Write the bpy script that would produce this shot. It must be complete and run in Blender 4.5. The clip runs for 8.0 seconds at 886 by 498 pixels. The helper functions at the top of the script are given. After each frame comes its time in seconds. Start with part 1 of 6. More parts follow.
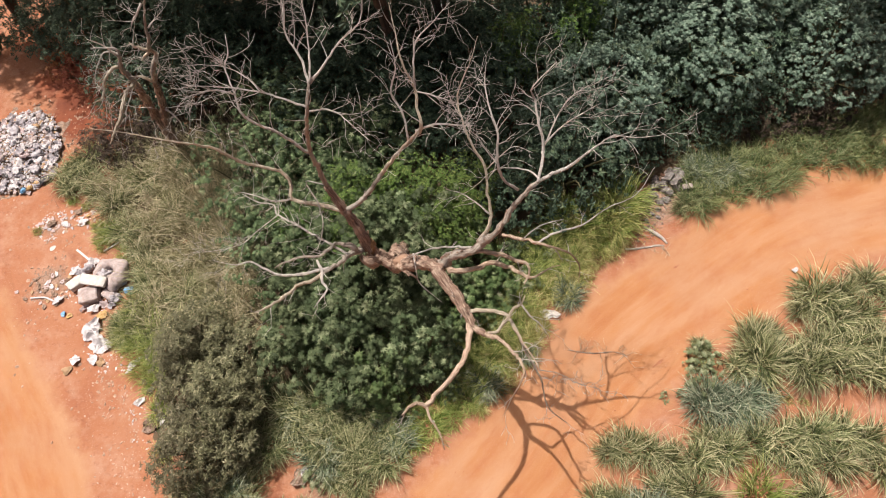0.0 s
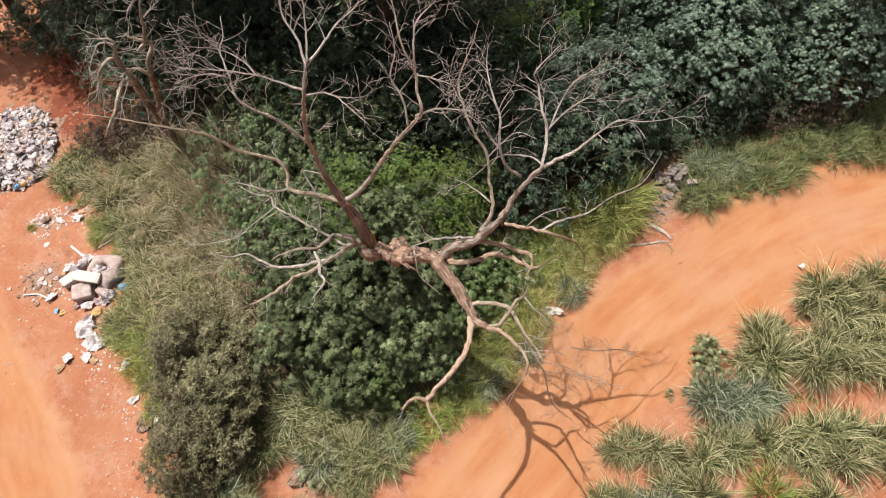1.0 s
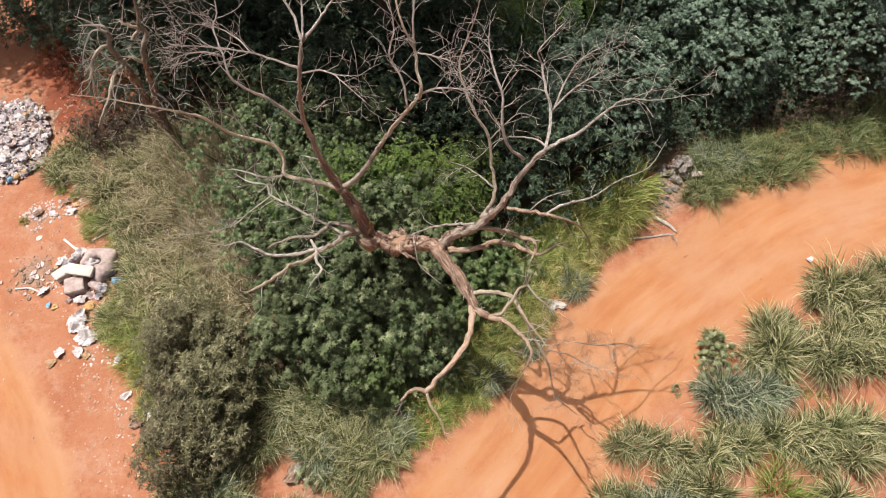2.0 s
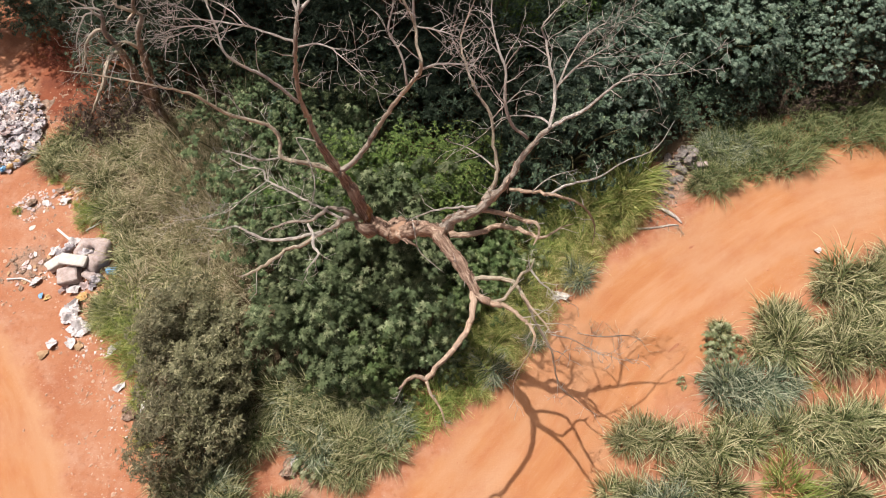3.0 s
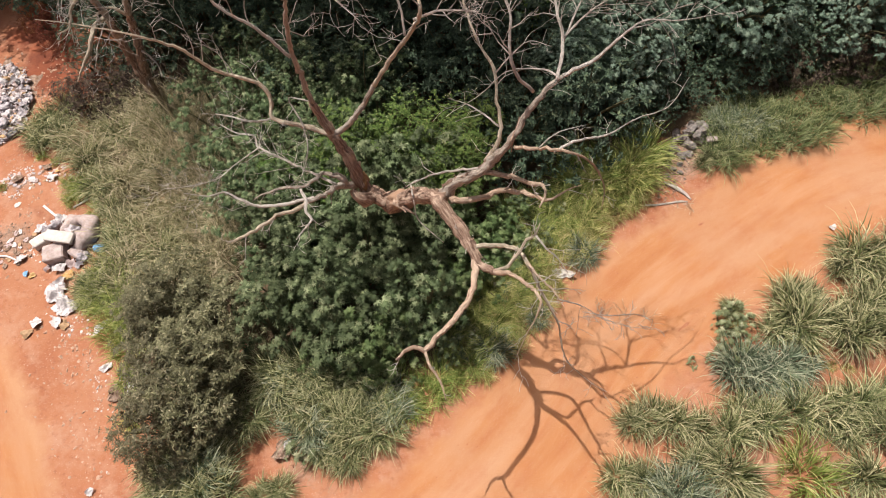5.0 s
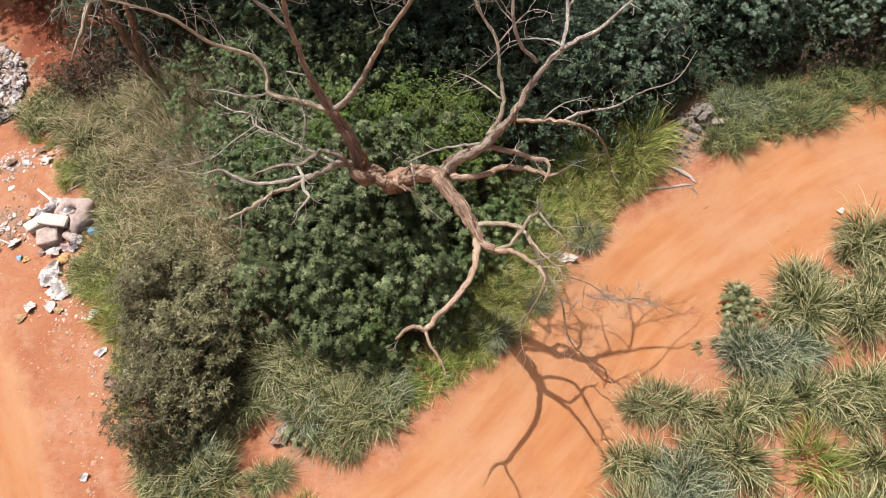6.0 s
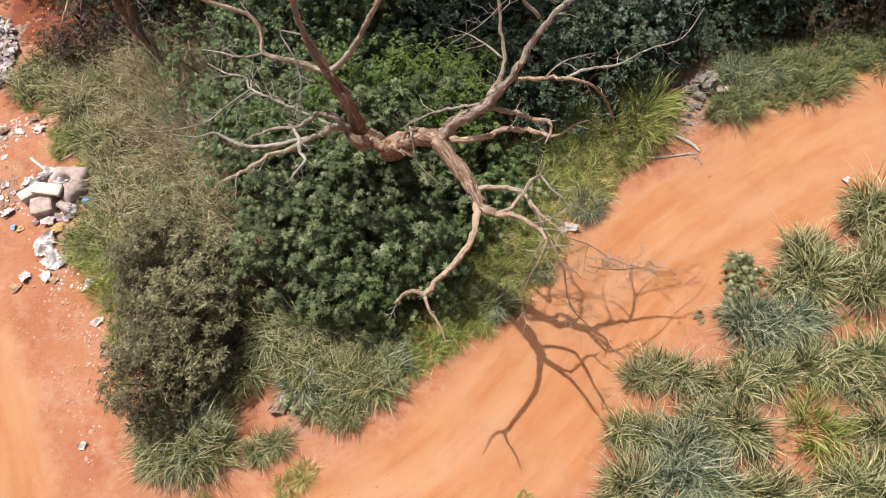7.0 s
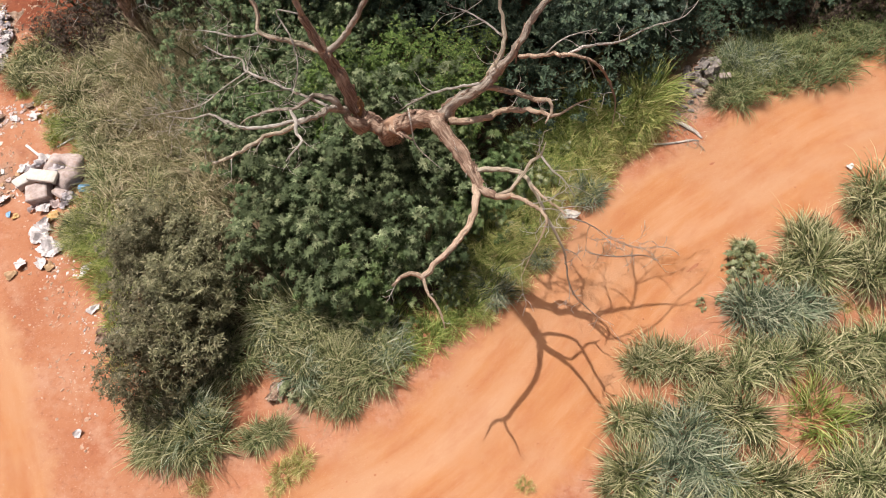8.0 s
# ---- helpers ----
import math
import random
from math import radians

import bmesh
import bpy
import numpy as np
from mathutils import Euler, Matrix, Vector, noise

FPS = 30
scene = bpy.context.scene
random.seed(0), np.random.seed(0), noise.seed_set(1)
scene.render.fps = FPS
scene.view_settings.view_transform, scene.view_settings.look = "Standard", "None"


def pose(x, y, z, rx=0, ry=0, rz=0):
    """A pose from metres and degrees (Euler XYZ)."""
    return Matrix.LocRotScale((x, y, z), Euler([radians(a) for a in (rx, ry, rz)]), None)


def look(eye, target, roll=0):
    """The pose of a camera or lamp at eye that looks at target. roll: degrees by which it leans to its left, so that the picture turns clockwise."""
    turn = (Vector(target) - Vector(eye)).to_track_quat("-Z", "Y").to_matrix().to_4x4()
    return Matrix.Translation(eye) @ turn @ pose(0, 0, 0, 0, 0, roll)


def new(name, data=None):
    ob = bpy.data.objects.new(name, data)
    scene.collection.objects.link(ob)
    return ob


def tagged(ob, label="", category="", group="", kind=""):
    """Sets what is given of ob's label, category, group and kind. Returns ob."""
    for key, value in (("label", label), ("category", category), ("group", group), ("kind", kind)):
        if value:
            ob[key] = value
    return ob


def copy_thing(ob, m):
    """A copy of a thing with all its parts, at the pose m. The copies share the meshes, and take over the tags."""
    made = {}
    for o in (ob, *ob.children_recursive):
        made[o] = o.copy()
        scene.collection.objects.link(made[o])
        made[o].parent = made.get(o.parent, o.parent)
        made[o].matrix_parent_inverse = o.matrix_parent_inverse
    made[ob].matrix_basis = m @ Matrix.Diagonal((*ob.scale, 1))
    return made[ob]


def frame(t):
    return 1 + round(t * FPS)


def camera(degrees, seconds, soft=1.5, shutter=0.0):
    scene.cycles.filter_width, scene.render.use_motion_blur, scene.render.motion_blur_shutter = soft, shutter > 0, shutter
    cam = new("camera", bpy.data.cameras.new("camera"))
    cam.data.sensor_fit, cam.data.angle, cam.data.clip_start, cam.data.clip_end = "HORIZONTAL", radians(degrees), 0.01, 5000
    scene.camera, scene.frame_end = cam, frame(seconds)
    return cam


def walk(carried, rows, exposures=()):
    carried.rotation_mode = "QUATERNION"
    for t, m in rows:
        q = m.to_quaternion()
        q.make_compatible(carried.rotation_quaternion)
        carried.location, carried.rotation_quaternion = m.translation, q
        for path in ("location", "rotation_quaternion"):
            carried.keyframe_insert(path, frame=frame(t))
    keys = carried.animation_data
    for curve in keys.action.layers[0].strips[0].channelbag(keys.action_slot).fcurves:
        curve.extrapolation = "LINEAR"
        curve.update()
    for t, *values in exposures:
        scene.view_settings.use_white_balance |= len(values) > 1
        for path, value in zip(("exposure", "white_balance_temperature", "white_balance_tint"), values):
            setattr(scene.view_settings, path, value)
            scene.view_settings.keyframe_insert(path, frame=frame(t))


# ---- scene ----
cam = camera(71.0, 8.0, soft=1.0)
PATH = [
    (0, (0.551, 1.059, 18.084), (0.477, 1.962, 16.300), -3.7),
    (0.5, (0.541, 0.982, 17.861), (0.468, 1.894, 16.083), -3.6),
    (1, (0.526, 0.903, 17.617), (0.452, 1.826, 15.844), -3.6),
    (1.5, (0.515, 0.829, 17.352), (0.441, 1.760, 15.584), -3.6),
    (3, (0.495, 0.589, 16.582), (0.419, 1.535, 14.822), -3.5),
    (3.5, (0.489, 0.537, 16.346), (0.414, 1.483, 14.585), -3.5),
    (4, (0.485, 0.489, 16.122), (0.410, 1.436, 14.362), -3.5),
    (4.5, (0.485, 0.422, 15.901), (0.409, 1.370, 14.141), -3.5),
    (6, (0.462, 0.209, 15.260), (0.384, 1.138, 13.491), -3.6),
    (6.5, (0.464, 0.140, 15.099), (0.386, 1.060, 13.325), -3.7),
    (7, (0.469, 0.049, 14.936), (0.392, 0.921, 13.138), -3.8),
    (7.5, (0.472, -0.032, 14.792), (0.396, 0.830, 12.989), -3.8),
    (8, (0.492, -0.106, 14.672), (0.414, 0.757, 12.869), -3.9),
]
walk(cam, [(t, look(eye, target, roll)) for t, eye, target, roll in PATH], exposures=[(0, 0.2, 6700, 10), (8, 0.2, 6700, 10)])

# ---- world, sun, exposure ----
SUN_DIR = Vector((0.334, -0.292, -1.0)).normalized()
world = bpy.data.worlds.new("world")
scene.world = world
world.use_nodes = True
wn = world.node_tree.nodes
sky = wn.new("ShaderNodeTexSky")
sky.sky_type = "NISHITA"
sky.sun_disc = False
sky.air_density = 0.15
sky.dust_density = 6.0
sky.ozone_density = 0.0
sky.sun_elevation = math.asin(-SUN_DIR.z)
sky.sun_rotation = math.atan2(-SUN_DIR.x, -SUN_DIR.y)
wn["Background"].inputs["Strength"].default_value = 0.132
world.node_tree.links.new(sky.outputs[0], wn["Background"].inputs["Color"])
sun_data = bpy.data.lights.new("sun", "SUN")
sun_data.energy = 4.9
sun_data.angle = radians(0.45)
sun_data.color = (1.0, 0.95, 0.88)
sun = new("sun", sun_data)
sun.matrix_world = Matrix.Translation((-14, 11, 40)) @ SUN_DIR.to_track_quat("-Z", "Y").to_matrix().to_4x4()

# ---- materials ----


class Nodes:
    """A small builder for node materials."""

    def __init__(self, name):
        self.mat = bpy.data.materials.new(name)
        self.mat.use_nodes = True
        self.tree = self.mat.node_tree
        self.bsdf = self.tree.nodes["Principled BSDF"]
        self.out = self.tree.nodes["Material Output"]

    def add(self, kind, **inputs):
        node = self.tree.nodes.new(kind)
        for key, value in inputs.items():
            self.plug(value, node.inputs[key.replace("_", " ")])
        return node

    def plug(self, value, socket):
        if isinstance(value, bpy.types.NodeSocket):
            self.tree.links.new(value, socket)
        else:
            socket.default_value = value

    def coords(self, scale=(1, 1, 1), source="Object"):
        c = self.add("ShaderNodeTexCoord")
        m = self.add("ShaderNodeMapping")
        self.plug(c.outputs[source], m.inputs["Vector"])
        m.inputs["Scale"].default_value = scale
        return m.outputs[0]

    def noise(self, vec, scale, detail=5.0, rough=0.6):
        n = self.add("ShaderNodeTexNoise", Scale=scale, Detail=detail, Roughness=rough)
        self.plug(vec, n.inputs["Vector"])
        return n.outputs["Fac"]

    def ramp(self, fac, stops):
        r = self.add("ShaderNodeValToRGB")
        self.plug(fac, r.inputs["Fac"])
        el = r.color_ramp.elements
        while len(el) < len(stops):
            el.new(0.5)
        for e, (p, c) in zip(el, stops):
            e.position = p
            e.color = (*c, 1) if len(c) == 3 else c
        return r.outputs["Color"]

    def mix(self, fac, a, b, blend="MIX"):
        m = self.add("ShaderNodeMix")
        m.data_type = "RGBA"
        m.blend_type = blend
        self.plug(fac, m.inputs["Factor"])
        socks = [s for s in m.inputs if s.type == "RGBA"]
        for value, socket in zip((a, b), socks):
            self.plug((*value, 1) if isinstance(value, tuple) and len(value) == 3 else value, socket)
        return [s for s in m.outputs if s.type == "RGBA"][0]

    def math(self, op, a, b=0.0):
        m = self.add("ShaderNodeMath")
        m.operation = op
        self.plug(a, m.inputs[0])
        self.plug(b, m.inputs[1])
        return m.outputs[0]

    def bump(self, height, strength, distance):
        b = self.add("ShaderNodeBump", Strength=strength, Distance=distance)
        self.plug(height, b.inputs["Height"])
        self.plug(b.outputs[0], self.bsdf.inputs["Normal"])

    def finish(self, colour, rough=0.8, spec=0.3):
        self.plug(colour if isinstance(colour, bpy.types.NodeSocket) else (*colour, 1), self.bsdf.inputs["Base Color"])
        self.plug(rough, self.bsdf.inputs["Roughness"])
        self.bsdf.inputs["Specular IOR Level"].default_value = spec
        return self.mat


def soil_colour(n, v):
    """Red laterite with pale grit and dark stains."""
    col = n.ramp(n.noise(v, 0.35, 4), [(0.3, (0.245, 0.084, 0.043)), (0.5, (0.305, 0.126, 0.066)), (0.7, (0.335, 0.158, 0.092))])
    col = n.mix(n.math("MULTIPLY", n.noise(v, 2.2, 6, 0.65), 0.45), col, (0.34, 0.165, 0.11))
    pale = n.ramp(n.noise(v, 1.1, 7, 0.72), [(0.48, (0, 0, 0)), (0.66, (0.7, 0.7, 0.7))])
    col = n.mix(pale, col, (0.385, 0.225, 0.160))
    grit = n.ramp(n.noise(v, 26.0, 4, 0.7), [(0.58, (0, 0, 0)), (0.68, (1, 1, 1))])
    col = n.mix(n.math("MULTIPLY", grit, 0.5), col, (0.47, 0.33, 0.26))
    dirt = n.ramp(n.noise(v, 7.0, 5, 0.7), [(0.54, (0, 0, 0)), (0.70, (1, 1, 1))])
    return n.mix(n.math("MULTIPLY", dirt, 0.55), col, (0.185, 0.072, 0.044))


def soil_material():
    n = Nodes("red_soil")
    v = n.coords()
    n.bump(n.math("ADD", n.math("MULTIPLY", n.noise(v, 2.2, 6, 0.65), 0.7), n.math("MULTIPLY", n.noise(v, 28.0, 4, 0.7), 0.3)), 0.6, 0.06)
    # redder earth, its deep tone also painting the tree shade near the dump
    red = n.add("ShaderNodeAttribute")
    red.attribute_name = "cut"
    fac = n.math("ADD", red.outputs["Fac"], n.math("MULTIPLY", n.math("SUBTRACT", n.noise(v, 0.9, 7, 0.7), 0.5), 1.3))
    deep = n.ramp(n.noise(v, 1.7, 6, 0.7), [(0.35, (0.110, 0.031, 0.020)), (0.65, (0.225, 0.068, 0.036))])
    col = n.mix(n.ramp(fac, [(0.40, (0, 0, 0)), (0.70, (0.9, 0.9, 0.9))]), soil_colour(n, v), deep)
    ash = n.add("ShaderNodeAttribute")
    ash.attribute_name = "ash"
    fac = n.math("ADD", ash.outputs["Fac"], n.math("MULTIPLY", n.math("SUBTRACT", n.noise(v, 1.6, 7, 0.75), 0.5), 1.2))
    dust = n.ramp(n.noise(v, 9.0, 6, 0.75), [(0.35, (0.17, 0.10, 0.07)), (0.6, (0.34, 0.235, 0.185))])
    return n.finish(n.mix(n.ramp(fac, [(0.42, (0, 0, 0)), (0.75, (0.85, 0.85, 0.85))]), col, dust), 0.95, 0.1)


def road_material():
    n = Nodes("packed_orange_dirt")
    v = n.coords()
    uv = n.coords((1.1, 0.16, 1), "UV")
    streak = n.noise(uv, 1.5, 6, 0.65)
    big = n.noise(v, 0.45, 5)
    fine = n.noise(v, 20.0, 5, 0.7)
    col = n.ramp(streak, [(0.30, (0.310, 0.126, 0.053)), (0.5, (0.355, 0.162, 0.075)), (0.68, (0.390, 0.207, 0.116))])
    col = n.mix(n.ramp(big, [(0.42, (0, 0, 0)), (0.62, (0.8, 0.8, 0.8))]), col, (0.358, 0.189, 0.108))
    wide = n.noise(n.coords((0.55, 0.05, 1), "UV"), 1.0, 4, 0.6)
    col = n.mix(n.ramp(wide, [(0.48, (0, 0, 0)), (0.64, (0.75, 0.75, 0.75))]), col, (0.395, 0.232, 0.143))
    blot = n.ramp(n.noise(n.coords((1.0, 0.35, 1), "UV"), 1.6, 7, 0.72), [(0.48, (0, 0, 0)), (0.74, (0.6, 0.6, 0.6))])
    col = n.mix(blot, col, (0.290, 0.103, 0.050))
    grit = n.ramp(n.noise(v, 55.0, 3, 0.6), [(0.60, (0, 0, 0)), (0.70, (1, 1, 1))])
    col = n.mix(n.math("MULTIPLY", grit, 0.45), col, (0.50, 0.35, 0.26))
    edge = n.add("ShaderNodeAttribute")
    edge.attribute_name = "edge"
    worn = n.math("ADD", edge.outputs["Fac"], n.math("MULTIPLY", n.math("SUBTRACT", n.noise(v, 1.3, 6, 0.7), 0.5), 1.1))
    col = n.mix(n.ramp(worn, [(0.45, (0, 0, 0)), (0.85, (1, 1, 1))]), col, soil_colour(n, v))
    n.bump(n.math("ADD", n.math("MULTIPLY", streak, 0.5), n.math("MULTIPLY", fine, 0.45)), 0.55, 0.05)
    return n.finish(col, 0.95, 0.1)


def leaf_material(name, dark, light, pale=None, amount=0.12, translucent=0.25, rough=0.55, spec=0.25, tip=None):
    n = Nodes(name)
    isle = n.add("ShaderNodeNewGeometry").outputs["Random Per Island"]
    stops = [(0.0, dark), (0.75, light)]
    if pale:
        stops += [(1.0 - amount, light), (1.0 - amount * 0.4, pale)]
    col = n.ramp(isle, stops)
    ob = n.add("ShaderNodeObjectInfo").outputs["Random"]
    hue = n.add("ShaderNodeHueSaturation", Hue=n.math("ADD", n.math("MULTIPLY", ob, 0.03), 0.485), Value=n.math("ADD", n.math("MULTIPLY", ob, 0.35), 0.82), Saturation=1.0)
    n.plug(col, hue.inputs["Color"])
    col = hue.outputs[0]
    blot = n.ramp(n.noise(n.coords(), 5.0, 3), [(0.38, (0, 0, 0)), (0.64, (0.3, 0.3, 0.3) if tip else (0.55, 0.55, 0.55))])
    col = n.mix(blot, col, dark)
    # straw tips, also painting the light that arching blades catch
    if tip:
        sep = n.add("ShaderNodeSeparateXYZ", Vector=n.coords(source="UV"))
        col = n.mix(n.ramp(n.math("MULTIPLY", sep.outputs["Y"], n.math("ADD", isle, 0.45)), [(0.5, (0, 0, 0)), (1.1, (0.7, 0.7, 0.7))]), col, tip)
    mat = n.finish(col, rough, spec)
    tr = n.add("ShaderNodeBsdfTranslucent")
    n.plug(col, tr.inputs["Color"])
    mix = n.add("ShaderNodeMixShader")
    mix.inputs[0].default_value = translucent
    n.plug(n.bsdf.outputs[0], mix.inputs[1])
    n.plug(tr.outputs[0], mix.inputs[2])
    n.plug(mix.outputs[0], n.out.inputs["Surface"])
    return mat


def bark_material(name, light, mid, dark, patch=0.5, plates=0.75):
    n = Nodes(name)
    uv = n.coords((1.0, 0.22, 1), "UV")
    v = n.coords()
    grain = n.noise(uv, 9.0, 6, 0.7)
    big = n.noise(v, 2.6, 5, 0.6)
    plate = n.noise(n.coords((1.6, 1.0, 1), "UV"), 3.2, 5, 0.75)
    col = n.ramp(grain, [(0.30, dark), (0.48, mid), (0.64, light)])
    col = n.mix(n.ramp(plate, [(0.50, (0, 0, 0)), (0.54, (plates, plates, plates))]), col, mid)
    col = n.mix(n.ramp(big, [(patch - 0.06, (0, 0, 0)), (patch + 0.14, (0.75, 0.75, 0.75))]), col, light)
    crack = n.ramp(n.noise(uv, 22.0, 4, 0.7), [(0.32, (1, 1, 1)), (0.40, (0, 0, 0))])
    col = n.mix(n.math("MULTIPLY", crack, 0.6), col, dark)
    n.bump(n.math("ADD", n.math("ADD", grain, n.math("MULTIPLY", plate, 0.8)), n.math("MULTIPLY", big, 0.6)), 1.0, 0.07)
    return n.finish(col, 0.85, 0.2)


def plain_material(name, a, b, scale=4.0, rough=0.6, spec=0.4, bump=0.3, dirt=(0.45, 0.22, 0.12), soil=0.35):
    n = Nodes(name)
    v = n.coords()
    f = n.noise(v, scale, 5, 0.6)
    col = n.ramp(f, [(0.35, a), (0.65, b)])
    d = n.ramp(n.noise(v, scale * 0.7, 6, 0.7), [(0.5, (0, 0, 0)), (0.72, (1, 1, 1))])
    col = n.mix(n.math("MULTIPLY", d, soil), col, dirt)
    n.bump(n.noise(v, scale * 4, 4, 0.6), bump, 0.02)
    return n.finish(col, rough, spec)


SOIL = soil_material()
ROAD = road_material()
BARK = bark_material("weathered_bark", (0.57, 0.44, 0.35), (0.265, 0.170, 0.128), (0.060, 0.035, 0.027), 0.56)
GREYBARK = bark_material("grey_weathered_bark", (0.54, 0.485, 0.43), (0.345, 0.285, 0.24), (0.07, 0.048, 0.040), 0.48, 0.5)
OCHREBARK = bark_material("ochre_scarred_bark", (0.40, 0.285, 0.205), (0.27, 0.165, 0.115), (0.075, 0.043, 0.033), 0.6, 0.5)
TANBARK = bark_material("tan_peeling_bark", (0.64, 0.495, 0.395), (0.47, 0.335, 0.25), (0.13, 0.08, 0.06), 0.47, 0.5)
DRYWOOD = bark_material("bleached_wood", (0.66, 0.585, 0.48), (0.46, 0.375, 0.285), (0.13, 0.09, 0.07), 0.44, 0.35)
SILVER = bark_material("silver_dead_wood", (0.72, 0.67, 0.63), (0.53, 0.48, 0.45), (0.20, 0.17, 0.16), 0.44, 0.25)
ROTWOOD = bark_material("rotten_ochre_wood", (0.33, 0.20, 0.095), (0.22, 0.12, 0.06), (0.12, 0.06, 0.03), 0.5)
LIVEBARK = bark_material("dark_bark", (0.16, 0.12, 0.09), (0.10, 0.07, 0.05), (0.04, 0.03, 0.025), 0.6)
STEM = bark_material("green_stem", (0.17, 0.15, 0.08), (0.11, 0.10, 0.05), (0.05, 0.05, 0.03), 0.6)
LITTER = bark_material("leaf_litter", (0.17, 0.12, 0.075), (0.085, 0.058, 0.036), (0.03, 0.022, 0.016), 0.6)
CASTOR = leaf_material("castor_leaf", (0.044, 0.066, 0.029), (0.182, 0.232, 0.118), (0.33, 0.375, 0.220), 0.17, 0.34)
CASTOR_BLUE = leaf_material("blue_green_leaf", (0.105, 0.160, 0.122), (0.240, 0.330, 0.255), (0.34, 0.42, 0.33), 0.2, 0.3)
GREYLEAF = leaf_material("grey_green_leaf", (0.062, 0.062, 0.031), (0.178, 0.172, 0.096), (0.31, 0.285, 0.18), 0.2, 0.32)
YOUNGLEAF = leaf_material("young_castor_leaf", (0.070, 0.115, 0.040), (0.215, 0.290, 0.125), (0.35, 0.41, 0.22), 0.15, 0.36)
VINE = leaf_material("vine_leaf", (0.055, 0.105, 0.022), (0.165, 0.250, 0.066), (0.29, 0.33, 0.11), 0.12)
GREENLEAF = leaf_material("green_shrub_leaf", (0.056, 0.090, 0.040), (0.185, 0.248, 0.118), (0.34, 0.38, 0.22), 0.16, 0.32)
WEED = leaf_material("weed_leaf", (0.13, 0.16, 0.075), (0.30, 0.33, 0.195), (0.46, 0.46, 0.31), 0.3)
WOODLEAF = leaf_material("forest_leaf", (0.040, 0.066, 0.044), (0.110, 0.162, 0.102), (0.20, 0.25, 0.15), 0.12, 0.3)
GRASS = leaf_material("guinea_grass", (0.042, 0.060, 0.023), (0.268, 0.292, 0.126), (0.63, 0.58, 0.37), 0.27, 0.32, tip=(0.55, 0.52, 0.32))
LUSH = leaf_material("lush_grass", (0.095, 0.145, 0.028), (0.335, 0.410, 0.115), (0.62, 0.58, 0.26), 0.22, 0.42, tip=(0.53, 0.54, 0.22))
HALFGREEN = leaf_material("olive_grass", (0.075, 0.098, 0.030), (0.245, 0.275, 0.105), (0.44, 0.43, 0.23), 0.16, 0.36, tip=(0.38, 0.38, 0.19))
TRACKGRASS = leaf_material("track_side_grass", (0.058, 0.094, 0.034), (0.205, 0.262, 0.108), (0.42, 0.43, 0.25), 0.16, 0.34, tip=(0.36, 0.39, 0.21))
YELLOWGRASS = leaf_material("yellowing_grass", (0.170, 0.170, 0.045), (0.440, 0.425, 0.150), (0.66, 0.58, 0.30), 0.30, 0.4, tip=(0.64, 0.56, 0.30))
BLUEGRASS = leaf_material("blue_grass", (0.045, 0.068, 0.042), (0.205, 0.258, 0.165), (0.50, 0.51, 0.38), 0.24, 0.3, tip=(0.46, 0.48, 0.35))
CORNERGRASS = leaf_material("grey_green_grass", (0.040, 0.058, 0.020), (0.255, 0.278, 0.118), (0.58, 0.54, 0.34), 0.22, 0.3, tip=(0.50, 0.48, 0.29))
HALFDRY = leaf_material("half_dry_grass", (0.080, 0.095, 0.038), (0.285, 0.275, 0.132), (0.60, 0.53, 0.35), 0.32, 0.3, tip=(0.50, 0.455, 0.30))
# dead brown leaf with the gloom of the gaps put into its colour
SHADELEAF = leaf_material("dead_brown_leaf", (0.030, 0.020, 0.015), (0.110, 0.075, 0.055), (0.20, 0.15, 0.10), 0.15)
RUSTLEAF = leaf_material("rust_brown_leaf", (0.130, 0.038, 0.018), (0.300, 0.105, 0.045), (0.40, 0.20, 0.11), 0.15)
DRYGRASS = leaf_material("dry_grass", (0.140, 0.130, 0.060), (0.435, 0.385, 0.230), (0.68, 0.59, 0.43), 0.42, 0.28, tip=(0.60, 0.52, 0.38))

# ---- mesh helpers ----


class Soup:
    """Vertices, faces and texture coordinates gathered for one mesh."""

    def __init__(self):
        self.v, self.f, self.uv, self.count = [], [], [], 0

    def add(self, verts, faces, uvs=None):
        verts = np.asarray(verts, float).reshape(-1, 3)
        self.v.append(verts)
        self.uv.append(np.zeros((len(verts), 2)) if uvs is None else np.asarray(uvs, float))
        self.f.extend(tuple(i + self.count for i in f) for f in faces)
        self.count += len(verts)

    def stamp(self, verts, faces, mats, places):
        """The template at every turn-and-scale matrix (n,3,3) and place (n,3)."""
        mats, places = np.asarray(mats, float), np.asarray(places, float)
        pts = np.einsum("nij,kj->nki", mats, verts) + places[:, None, :]
        for p in pts:
            self.add(p, faces)

    def mesh(self, name, material, smooth=False):
        me = bpy.data.meshes.new(name)
        me.from_pydata(np.concatenate(self.v).tolist(), [], self.f)
        uv = np.concatenate(self.uv)
        loops = np.zeros(len(me.loops), dtype=np.int32)
        me.loops.foreach_get("vertex_index", loops)
        layer = me.uv_layers.new(name="UVMap")
        layer.data.foreach_set("uv", uv[loops].astype(np.float32).ravel())
        me.materials.append(material)
        if smooth:
            me.polygons.foreach_set("use_smooth", [True] * len(me.polygons))
        me.update()
        return me


def thing(name, label, category, x=0.0, y=0.0, z=0.0, group="", kind=""):
    ob = new(name)
    ob.location = (x, y, z)
    return tagged(ob, label, category, group, kind)


